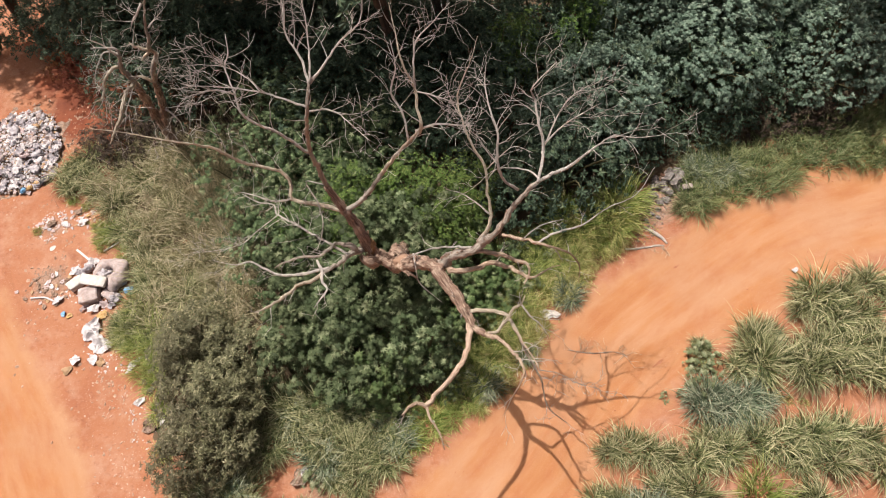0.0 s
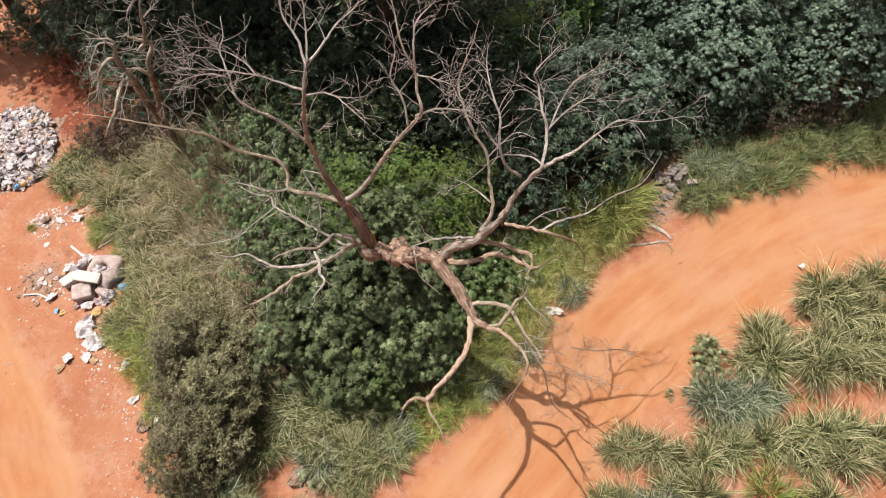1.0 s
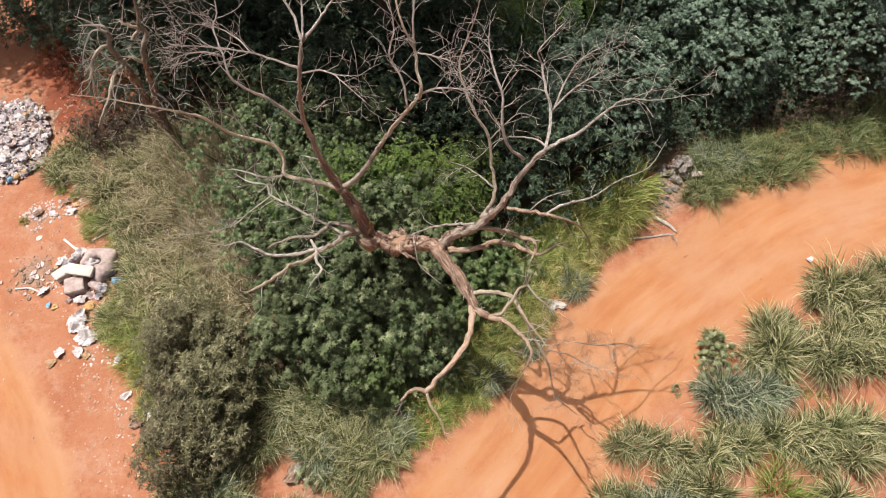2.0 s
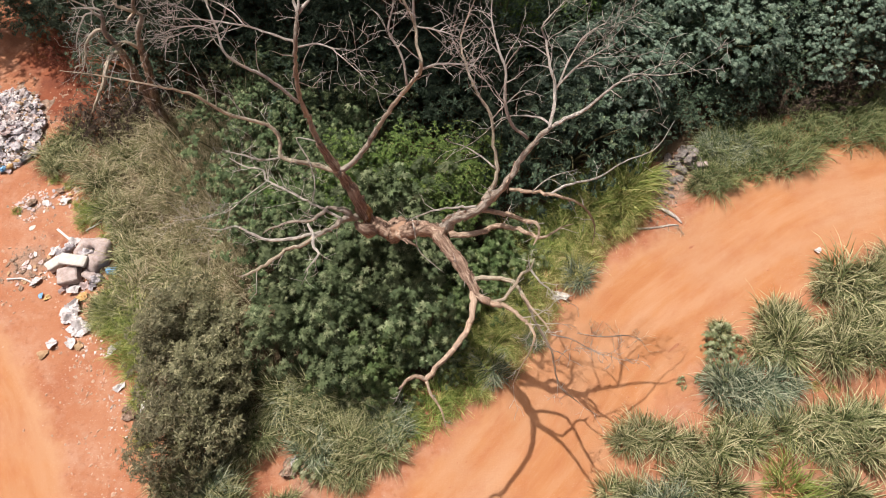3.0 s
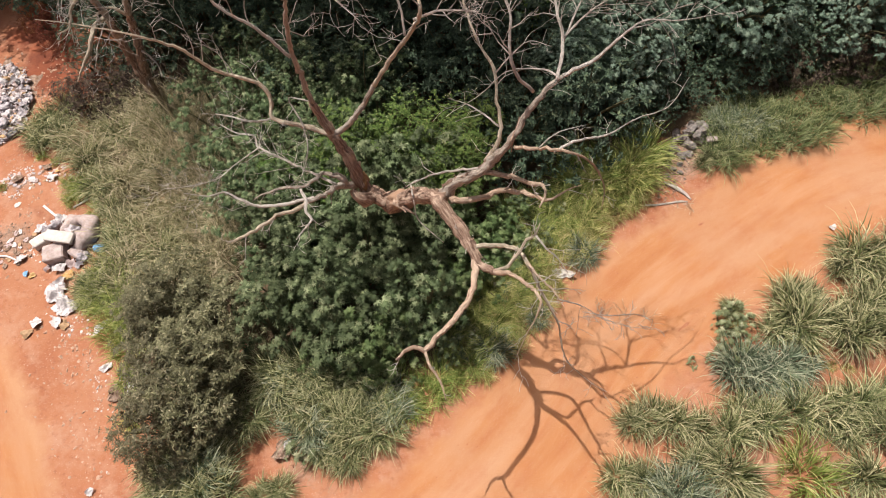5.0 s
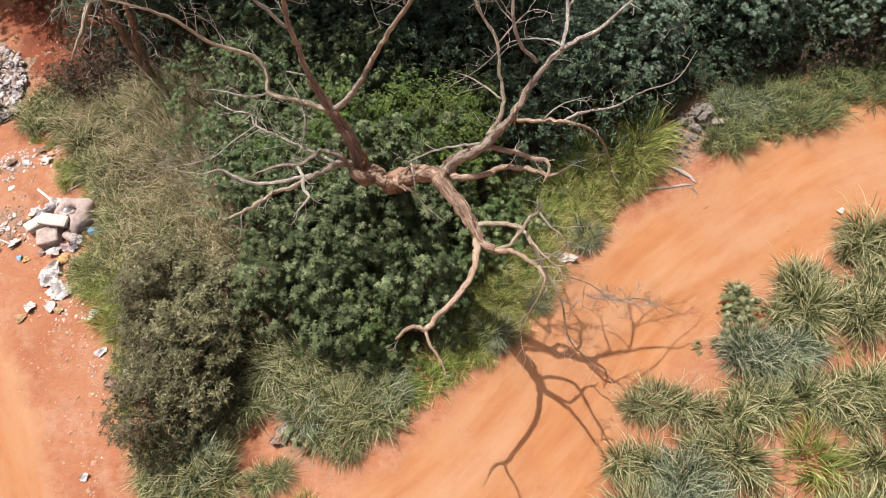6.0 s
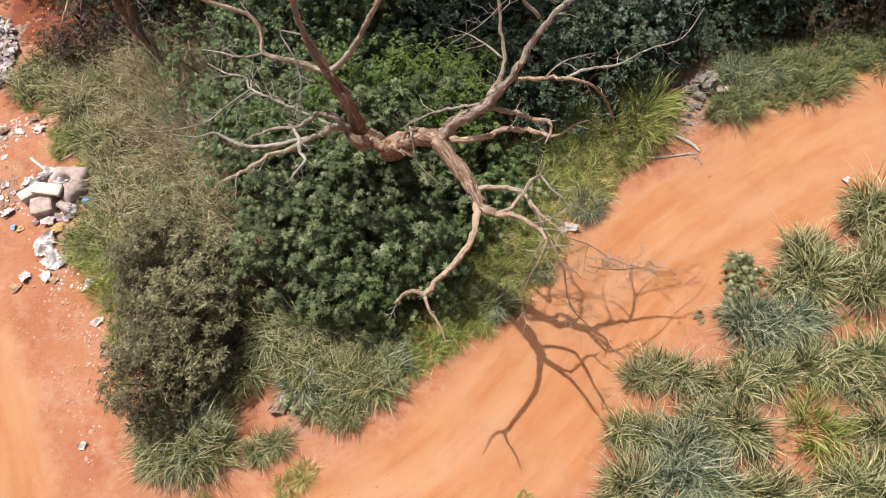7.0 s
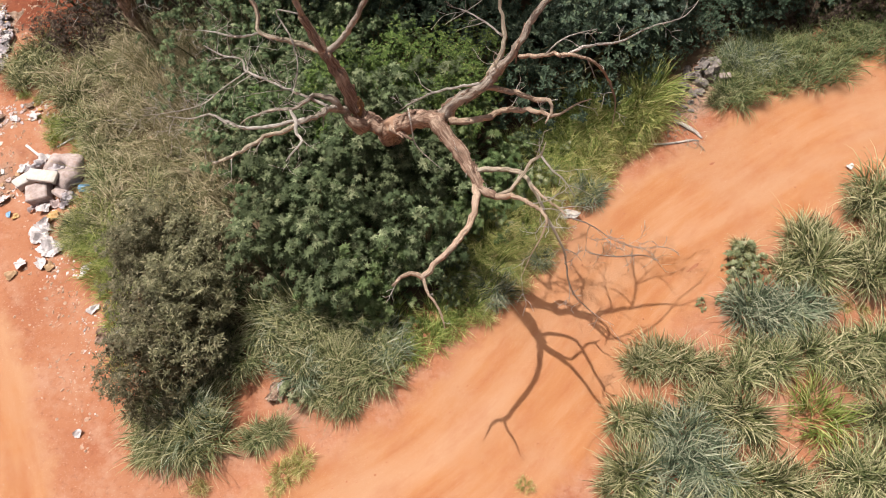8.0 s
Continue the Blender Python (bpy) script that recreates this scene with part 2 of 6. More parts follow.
def part(name, shape, material, parent, label="", smooth=False):
    """One mesh object under a thing or part; shape is a Soup, a bmesh or a mesh."""
    if isinstance(shape, Soup):
        shape = shape.mesh(name, material, smooth)
    elif isinstance(shape, bmesh.types.BMesh):
        shape = from_bmesh(name, shape, material, smooth)
    ob = new(name, shape)
    ob.parent = parent
    return tagged(ob, label)


def from_bmesh(name, bm, material, smooth=False):
    me = bpy.data.meshes.new(name)
    bm.to_mesh(me)
    bm.free()
    me.materials.append(material)
    if smooth:
        me.polygons.foreach_set("use_smooth", [True] * len(me.polygons))
    return me


def solid(name, me, label, category, m, group="", kind=""):
    ob = new(name, me)
    ob.matrix_basis = m
    return tagged(ob, label, category, group, kind)


def spline(nodes, step):
    """Catmull-Rom points (x, y, z, r) through the nodes."""
    p = np.asarray(nodes, float)
    p = np.vstack([2 * p[0] - p[1], p, 2 * p[-1] - p[-2]])
    out = []
    for i in range(1, len(p) - 2):
        n = max(2, int(np.linalg.norm(p[i + 1, :3] - p[i, :3]) / step))
        for k in range(n):
            t = k / n
            a, b, c, d = p[i - 1], p[i], p[i + 1], p[i + 2]
            q = 0.5 * (2 * b + (c - a) * t + (2 * a - 5 * b + 4 * c - d) * t * t + (3 * b - a - 3 * c + d) * t ** 3)
            q[3] = max(q[3], 0.004)
            out.append(q)
    out.append(p[-2])
    return np.array(out)


def tube(soup, pts, sides=8, rough=0.0, rng=None, cap=True):
    """A tapering tube along points (x, y, z, r), uneven by rough."""
    pts = np.asarray(pts, float)
    axis = np.gradient(pts[:, :3], axis=0)
    axis /= np.linalg.norm(axis, axis=1)[:, None] + 1e-9
    side = np.cross(axis[0], (0.31, 0.52, 0.79))
    verts, uvs, along = [], [], 0.0
    phase = rng.random() * 9 if rng else 0.0
    for i, (p, a) in enumerate(zip(pts, axis)):
        side = side - a * np.dot(side, a)
        side /= np.linalg.norm(side) + 1e-9
        other = np.cross(a, side)
        if i:
            along += np.linalg.norm(pts[i, :3] - pts[i - 1, :3])
        for k in range(sides):
            th = 2 * math.pi * k / sides
            r = p[3]
            if rough:
                d = (math.cos(th), math.sin(th))
                r *= 1 + rough * noise.noise((phase + d[0] * 0.8, d[1] * 0.8 + along * 2.2, along * 3.1)) + rough * 0.6 * noise.noise((d[0] * 2.2, phase + d[1] * 2.2, along * 8)) + rough * 0.3 * noise.noise((phase + d[0] * 5, d[1] * 5, along * 4))
            verts.append(p[:3] + r * (math.cos(th) * side + math.sin(th) * other))
            uvs.append((abs(k / sides - 0.5) * 2, along))
    n = len(pts)
    faces = [(i * sides + k, i * sides + (k + 1) % sides, (i + 1) * sides + (k + 1) % sides, (i + 1) * sides + k) for i in range(n - 1) for k in range(sides)]
    if cap:
        faces += [tuple(range(sides))[::-1], tuple((n - 1) * sides + k for k in range(sides))]
    soup.add(verts, faces, uvs)


def turns(normals, spins, scales):
    """Matrices whose z axis is each normal, spun about it, scaled."""
    out = []
    for nrm, s, c in zip(normals, spins, scales):
        q = Vector(nrm).to_track_quat("Z", "Y").to_matrix() @ Matrix.Rotation(s, 3, "Z")
        out.append(np.array(q) * c)
    return out


# ---- leaf templates ----
def palmate(lobes=7):
    v, f = [(0, 0, 0.0)], []
    span = math.radians(290)
    for i in range(lobes):
        a = -span / 2 + span * (i + 0.5) / lobes
        tip = 1.0 - 0.28 * abs(i - (lobes - 1) / 2) / ((lobes - 1) / 2)
        w = span / lobes / 2
        v += [(0.36 * math.sin(a - w), 0.36 * math.cos(a - w), -0.02), (0.70 * tip * math.sin(a - w * 0.42), 0.70 * tip * math.cos(a - w * 0.42), -0.06),
              (tip * math.sin(a), tip * math.cos(a), -0.22), (0.70 * tip * math.sin(a + w * 0.42), 0.70 * tip * math.cos(a + w * 0.42), -0.06)]
        k = 1 + 4 * i
        f.append((0, k, k + 1, k + 2))
        nxt = k + 4 if i < lobes - 1 else None
        if nxt is None:
            v.append((0.36 * math.sin(a + w), 0.36 * math.cos(a + w), -0.02))
            nxt = k + 4
        f.append((0, k + 2, k + 3, nxt))
    return np.array(v), f


PALM_SMALL = palmate(5)


def rosette(n=8, width=0.11):
    v, f = [], []
    for i in range(n):
        a = 2 * math.pi * i / n + 0.3 * math.sin(i * 5.1)
        d, s = np.array((math.cos(a), math.sin(a), 0)), np.array((-math.sin(a), math.cos(a), 0))
        l = 0.8 + 0.25 * math.sin(i * 2.7)
        up = np.array((0, 0, 1.0))
        k = len(v)
        v += [d * 0.03, d * 0.5 * l + s * width + up * 0.14, d * l + up * 0.02, d * 0.5 * l - s * width + up * 0.14]
        f.append((k, k + 1, k + 2, k + 3))
    return np.array(v), f


PALM, STAR = palmate(7), rosette()
SPRIG = rosette(5, 0.2)


def dome_points(rng, n, r, h, low=0.25, lumps=0.22, seed=0.0, shell=0.5):
    """Places on and in an uneven dome, with outward directions."""
    pts, dirs = [], []
    while len(pts) < n:
        d = np.array((rng.gauss(0, 1), rng.gauss(0, 1), rng.gauss(0.35, 0.9)))
        d /= np.linalg.norm(d)
        if d[2] < -0.25:
            continue
        s = shell + (1 - shell) * rng.random() ** 0.45
        s *= 1 + lumps * 2.2 * noise.noise((d[0] * 2.1 + seed, d[1] * 2.1, d[2] * 2.1 + seed))
        c = np.array((0, 0, h * low))
        p = c + d * np.array((r, r, h * (1 - low))) * s
        if p[2] < 0.06:
            continue
        pts.append(p)
        dirs.append(d)
    return np.array(pts), np.array(dirs)


def make_bush(name, label, seed, h, r, shoots, leaves, size, template, leaf_mat, droop=0.35, lumps=0.25, low=0.3, stems=9, stem_r=0.02, category="bush", shell=0.5):
    """A bush of stems and leafy shoots, its base at the origin."""
    rng = random.Random(seed)
    bush = thing(name, label, category)
    pts, dirs = dome_points(rng, shoots, r, h, low, lumps, seed * 1.7, shell)
    st = Soup()
    for i in range(0, shoots, max(1, shoots // stems)):
        p = pts[i]
        base = np.array((rng.uniform(-0.12, 0.12), rng.uniform(-0.12, 0.12), -0.05))
        mid = base * 0.4 + p * 0.45 + np.array((rng.uniform(-0.1, 0.1), rng.uniform(-0.1, 0.1), 0.15 * h))
        tube(st, spline([(*base, stem_r * 1.5), (*mid, stem_r), (*p, stem_r * 0.4)], 0.5), 5)
    part("stem", st, STEM, bush, smooth=True)
    crown = Soup()
    normals, spins, scales, places = [], [], [], []
    for p, d in zip(pts, dirs):
        for _ in range(leaves):
            out = np.array((rng.gauss(0, 1), rng.gauss(0, 1), rng.gauss(0.2, 0.6)))
            out = out / np.linalg.norm(out) + d * 0.5
            reach = size * rng.uniform(0.3, 1.25) if leaves > 1 else 0
            q = p + out * reach
            if q[2] < 0.03:
                continue
            places.append(q)
            nrm = np.array((0, 0, 1.0)) + out * droop + d * 0.45 + np.array((rng.gauss(0, 0.38), rng.gauss(0, 0.38), 0))
            normals.append(nrm)
            spins.append(rng.uniform(0, 6.283))
            scales.append(size * rng.uniform(0.6, 1.15))
    crown.stamp(template[0], template[1], turns(normals, spins, scales), places)
    tagged(part("crown", crown, leaf_mat, bush), kind="stuff")
    return bush


def blade_soup(seed, n, length, base, width, droop=1.0, upright=72, mess=0.9):
    """A fountain of arching blades in locks round the origin, more tangled with mess."""
    rng = random.Random(seed)
    soup = Soup()
    locks = []
    for _ in range(max(8, n // 5)):
        az = rng.uniform(0, 6.283)
        rad = base * math.sqrt(rng.random())
        locks.append((az, rad, az + rng.gauss(0, mess), rng.gauss(upright - 16 * rad / base, 11), rng.uniform(0.6, 1.1)))
    for _ in range(n):
        az, rad, a2, el, L = rng.choice(locks)
        rad = max(0.0, rad + rng.gauss(0, 0.1 * base))
        az += rng.gauss(0, 0.2)
        a2 += rng.gauss(0, 0.3)
        el = math.radians(min(88, max(30, el + rng.gauss(0, 8))))
        L *= length * rng.uniform(0.6, 1.08)
        seg = 5
        p = np.array((rad * math.cos(az), rad * math.sin(az), -0.03))
        bend = math.radians(rng.uniform(14, 34)) * droop
        w0 = width * rng.uniform(0.7, 1.3)
        twist = rng.uniform(-0.7, 0.7)
        roll = rng.uniform(-0.8, 0.8)
        verts, uvs = [], []
        for k in range(seg + 1):
            t = k / seg
            w = w0 * (0.5 + 0.9 * t if t < 0.5 else 1.9 * (1 - t)) * 0.5 + 0.0012
            h = np.array((-math.sin(a2 + twist * t), math.cos(a2 + twist * t), 0))
            up = np.array((-math.cos(a2) * math.sin(el), -math.sin(a2) * math.sin(el), math.cos(el)))
            s = h * math.cos(roll) + up * math.sin(roll)
            verts += [p + s * w, p - s * w]
            uvs += [(0, t), (1, t)]
            p = p + L / seg * np.array((math.cos(a2) * math.cos(el), math.sin(a2) * math.cos(el), math.sin(el)))
            p[2] = max(p[2], 0.01)
            el -= bend * (0.35 + 1.2 * t)
            a2 += rng.gauss(0, 0.08)
        soup.add(verts, [(2 * k, 2 * k + 1, 2 * k + 3, 2 * k + 2) for k in range(seg)], uvs)
    return soup


def make_grass(label, seed, n, length, base, width, material, droop=1.0, upright=72, name="grass_clump", mess=0.9, skirt=None):
    """A clump of grass: a lower skirt and the long blades."""
    clump = thing(name, label, "grass")
    tagged(part("foliage", blade_soup(seed, n, length, base, width, droop, upright, mess), material, clump), kind="stuff")
    tagged(part("skirt", blade_soup(seed + 50, n // 3, length * 0.55, base * 1.3, width, droop * 1.2, upright - 14, mess), skirt or material, clump), kind="stuff")
    return clump


def meadow(name, label, category, spots, seed, n, length, base, width, material, droop=1.1, upright=78, mess=1.3):
    """A stand of grass too dense to count, in one mesh."""
    rng = random.Random(seed)
    soup = Soup()
    for k, s in enumerate(spots):
        size = (s[2] if len(s) > 2 else 1.0) * rng.uniform(0.7, 1.25)
        one = blade_soup(seed * 1000 + k, n, length * size, base, width, droop, upright, mess)
        shift = np.array((s[0], s[1], ground_z(s[0], s[1])))
        for v, u, i in zip(one.v, one.uv, range(len(one.v))):
            soup.add(v + shift, [(2 * q, 2 * q + 1, 2 * q + 3, 2 * q + 2) for q in range(len(v) // 2 - 1)], u)
    tagged(new(name, soup.mesh(name, material)), label, category, kind="stuff")


def clones(master, spots, seed, group, lo=0.85, hi=1.2, dz=0.0):
    """Copies of the masters (moved to the first spots themselves) at (x, y, scale) spots."""
    rng = random.Random(seed)
    for i, s in enumerate(spots):
        x, y = s[0], s[1]
        k = (s[2] if len(s) > 2 else 1.0) * rng.uniform(lo, hi)
        m = pose(x, y, ground_z(x, y) + dz, rng.uniform(-7, 7), rng.uniform(-7, 7), rng.uniform(0, 360)) @ Matrix.Diagonal((k, k, k * rng.uniform(0.9, 1.12), 1))
        src = master[i % len(master)]
        if src.get("group"):
            copy_thing(src, m @ Matrix.Diagonal((1 / src.scale.x, 1 / src.scale.y, 1 / src.scale.z, 1)))
        else:
            tagged(src, group=group)
            src.matrix_basis = m


def inside(x, y, poly):
    hit = False
    for (x0, y0), (x1, y1) in zip(poly, poly[1:] + poly[:1]):
        if (y0 > y) != (y1 > y) and x < (x1 - x0) * (y - y0) / (y1 - y0) + x0:
            hit = not hit
    return hit


def scatter(poly, gap, seed, jitter=0.42):
    """Jittered grid spots in a polygon."""
    rng = random.Random(seed)
    xs, ys = [p[0] for p in poly], [p[1] for p in poly]
    out, y, row = [], min(ys), 0
    while y <= max(ys):
        x = min(xs) + (gap / 2 if row % 2 else 0)
        while x <= max(xs):
            q = (x + rng.uniform(-jitter, jitter) * gap, y + rng.uniform(-jitter, jitter) * gap)
            if inside(*q, poly):
                out.append(q)
            x += gap
        y += gap * 0.87
        row += 1
    rng.shuffle(out)
    return out


# ---- ground and roads ----
MAIN_ROAD = [(-46.0, -33.0), (-26.0, -18.0), (-13.5, -8.0), (-9.0, -4.2), (-4.2, -1.3), (-0.4, 0.9), (2.2, 3.3), (4.6, 6.3), (7.6, 8.7), (11.2, 11.0), (16.0, 12.6), (24.0, 15.0), (40.0, 19.0)]
SIDE_ROAD = [(8.0, -40.0), (-1.5, -20.0), (-6.5, -9.0), (-9.2, -3.0), (-10.9, 0.7), (-12.3, 3.0), (-13.9, 5.0), (-17.2, 8.6), (-20.6, 12.2), (-25.0, 17.5), (-34.0, 28.0)]


def way_points(line, step=0.25):
    return spline([(x, y, 0, 1) for x, y in line], step)[:, :2]


MAIN_PTS, SIDE_PTS = way_points(MAIN_ROAD), way_points(SIDE_ROAD)


def ground_z(x, y):
    """Height of the soil: flat by the roads, uneven elsewhere, a red bank behind the dump."""
    d = min(np.min(np.hypot(MAIN_PTS[::3, 0] - x, MAIN_PTS[::3, 1] - y)) - 2.2, np.min(np.hypot(SIDE_PTS[::3, 0] - x, SIDE_PTS[::3, 1] - y)) - 2.4)
    k = min(1.0, max(0.0, d / 1.5))
    z = 0.10 * k * (noise.noise((x * 0.35, y * 0.35, 1.0)) + 0.4 * noise.noise((x * 1.3, y * 1.3, 4.0)))
    z += 0.03 * k * noise.noise((x * 4.0, y * 4.0, 2.0))
    z += 0.9 * math.exp(-((x + 12.6) ** 2 / 1.6 + (y - 17.6) ** 2 / 3.0))
    return z


def graded(lo, hi, step, far):
    mid = list(np.arange(lo, hi + step / 2, step))
    out, d = [], step
    while sum(out) < far:
        d *= 1.5
        out.append(d)
    steps = np.cumsum(out)
    return [lo - s for s in steps[::-1]] + mid + [hi + s for s in steps]


def make_ground():
    xs, ys = graded(-22, 18, 0.25, 1500), graded(-4, 24, 0.25, 1500)
    verts = [(x, y, ground_z(x, y) if -30 < x < 26 and -12 < y < 32 else 0.0) for y in ys for x in xs]
    w = len(xs)
    faces = [(j * w + i, j * w + i + 1, (j + 1) * w + i + 1, (j + 1) * w + i) for j in range(len(ys) - 1) for i in range(w - 1)]
    me = bpy.data.meshes.new("ground")
    me.from_pydata(verts, [], faces)
    me.materials.append(SOIL)
    me.polygons.foreach_set("use_smooth", [True] * len(me.polygons))
    # where soil is redder, and where shade is painted by bank and dump
    cut = me.attributes.new("cut", "FLOAT", "POINT")
    cut.data.foreach_set("value", [max(math.exp(-((x + 14.6) ** 2 / 5 + (y - 17.6) ** 2 / 3)), math.exp(-((x + 12.7) ** 2 / 1.6 + (y - 14.6) ** 2 / 4)), 0.5 * math.exp(-((x + 4.4) ** 2 + (y - 2.8) ** 2)), 0.45 * math.exp(-((x + 12.0) ** 2 / 2 + (y - 9.6) ** 2 / 4)), 0.6 * math.exp(-((x + 13.6) ** 2 / 2 + (y - 12.6) ** 2 / 3)), 0.95 * math.exp(-((x + 13.9) ** 2 / 3 + (y - 15.8) ** 2 / 4))) for x, y, z in verts])
    ash = me.attributes.new("ash", "FLOAT", "POINT")
    piles = [(6.9, 11.9, 0.9, 1.0), (7.5, 12.7, 0.9, 1.0), (-12.9, 8.8, 0.8, 0.9), (-13.3, 11.0, 0.7, 0.7), (7.6, 5.5, 0.6, 0.6), (4.2, 1.7, 0.5, 0.5), (-3.4, 2.6, 0.6, 0.7), (9.5, 2.9, 0.7, 0.55), (-11.2, 8.6, 0.8, 0.7), (-8.6, 4.6, 0.5, 0.6), (-15.8, 14.0, 1.9, 1.0), (6.9, 5.3, 0.6, 0.60), (5.4, 4.7, 0.5, 0.50), (4.1, 1.9, 0.6, 0.60), (8.1, 2.1, 0.5, 0.50), (9.0, 3.3, 0.6, 0.55), (7.9, 3.2, 0.5, 0.50), (-2.9, 2.2, 0.5, 0.45), (-3.4, 1.9, 0.6, 0.50), (3.9, 2.6, 0.5, 0.50), (7.1, 3.4, 0.4, 0.40), (-9.8, 3.7, 0.7, 0.40), (6.1, 4.3, 0.5, 0.50)]
    ash.data.foreach_set("value", [max(a * math.exp(-((x - px) ** 2 + (y - py) ** 2) / (r * r)) for px, py, r, a in piles) for x, y, z in verts])
    tagged(new("ground", me), "bare red lateritic soil with grit and litter", "ground", kind="structure")


def make_litter(poly, label, name="leaf_litter", material=None, lift=0.012, ragged=0.35):
    """A thin bed of dead leaves or loose earth with a ragged rim."""
    soup, step = Soup(), 0.2
    xs = np.arange(min(p[0] for p in poly), max(p[0] for p in poly), step)
    ys = np.arange(min(p[1] for p in poly), max(p[1] for p in poly), step)
    ids, verts, faces = {}, [], []
    for j, y in enumerate(ys):
        for i, x in enumerate(xs):
            if inside(x + ragged * noise.noise((x * 1.5, y * 1.5, 3)), y + ragged * noise.noise((x * 1.5, y * 1.5, 7)), poly):
                ids[i, j] = len(verts)
                verts.append((x, y, ground_z(x, y) + lift + 0.02 * abs(noise.noise((x * 5, y * 5, 1)))))
    for i, j in ids:
        q = [(i, j), (i + 1, j), (i + 1, j + 1), (i, j + 1)]
        if all(k in ids for k in q):
            faces.append(tuple(ids[k] for k in q))
    soup.add(verts, faces)
    tagged(new(name, soup.mesh(name, material or LITTER, True)), label, name.replace("_", " "), kind="structure")


def make_road(name, pts, half, label, seed):
    """A worn track: a ribbon with two shallow wheel ruts and ragged, sunk edges."""
    tang = np.gradient(pts, axis=0)
    tang /= np.linalg.norm(tang, axis=1)[:, None]
    n, verts, uvs = 25, [], []
    for i, (p, t) in enumerate(zip(pts, tang)):
        nrm = np.array((-t[1], t[0]))
        s = i * 0.25
        wl = half + 0.35 * noise.noise((s * 0.25, seed, 0)) + 0.18 * noise.noise((s * 1.1, seed, 5))
        wr = half + 0.35 * noise.noise((s * 0.25, seed, 9)) + 0.18 * noise.noise((s * 1.1, seed, 15))
        for k in range(n):
            u = -1 + 2 * k / (n - 1)
            off = u * (wl if u > 0 else wr)
            q = p + nrm * off
            rut = math.exp(-((abs(u) - 0.42) / 0.13) ** 2)
            edge = max(0.0, (abs(u) - 0.86) / 0.14)
            z = 0.022 - 0.016 * rut + 0.012 * noise.noise((q[0] * 1.5, q[1] * 1.5, seed)) - 0.05 * edge ** 2
            verts.append((q[0], q[1], z))
            uvs.append((off, s))
    faces = [(i * n + k, (i + 1) * n + k, (i + 1) * n + k + 1, i * n + k + 1) for i in range(len(pts) - 1) for k in range(n - 1)]
    soup = Soup()
    soup.add(verts, [f[::-1] for f in faces], uvs)
    me = soup.mesh(name, ROAD, True)
    layer = me.attributes.new("edge", "FLOAT", "POINT")
    layer.data.foreach_set("value", [max(0.0, (abs(-1 + 2 * (i % n) / (n - 1)) - 0.45) / 0.5) for i in range(len(verts))])
    tagged(new(name, me), label, "road", kind="structure")


make_ground()
make_road("road", MAIN_PTS, 2.35, "packed orange dirt track with faint wheel ruts", 1.0)
make_road("road_side", SIDE_PTS, 2.5, "wide pale orange dirt road beside the dump", 2.0)
make_litter([(-8.4, 3.6), (-9.0, 6.4), (-10.4, 10.0), (-12.2, 13.4), (-11.4, 16.6), (-14.8, 19.0), (-15.4, 24.0), (19.0, 24.0), (19.0, 17.6), (13.0, 15.2), (8.6, 13.6), (6.2, 12.6), (4.6, 10.6), (2.2, 7.8), (0.6, 5.8), (-1.2, 4.6), (-3.2, 4.4), (-5.0, 4.2)], "brown dead leaves and twigs under the thicket")

# ---- dead trees ----
TREE_RNG = random.Random(11)


def grow_twigs(soup, start, heading, length, r, depth, rng):
    """A kinked twig with side twigs."""
    pts, p, d = [], np.array(start, float), np.array(heading, float)
    n = 5
    for k in range(n + 1):
        pts.append((*p, max(0.0036, r * (1 - 0.75 * k / n))))
        d = d / (np.linalg.norm(d) + 1e-9) + np.array((rng.gauss(0, 0.17), rng.gauss(0, 0.17), rng.gauss(0.02, 0.13)))
        d /= np.linalg.norm(d)
        p = p + d * length / n
        if depth and 0 < k < n and rng.random() < 0.5:
            side = np.cross(d, (rng.gauss(0, 1), rng.gauss(0, 1), rng.gauss(0, 1)))
            side /= np.linalg.norm(side) + 1e-9
            grow_twigs(soup, p, d * 0.6 + side * 0.8, length * rng.uniform(0.4, 0.7), r * 0.6, depth - 1, rng)
    tube(soup, np.array(pts), 4, cap=False)


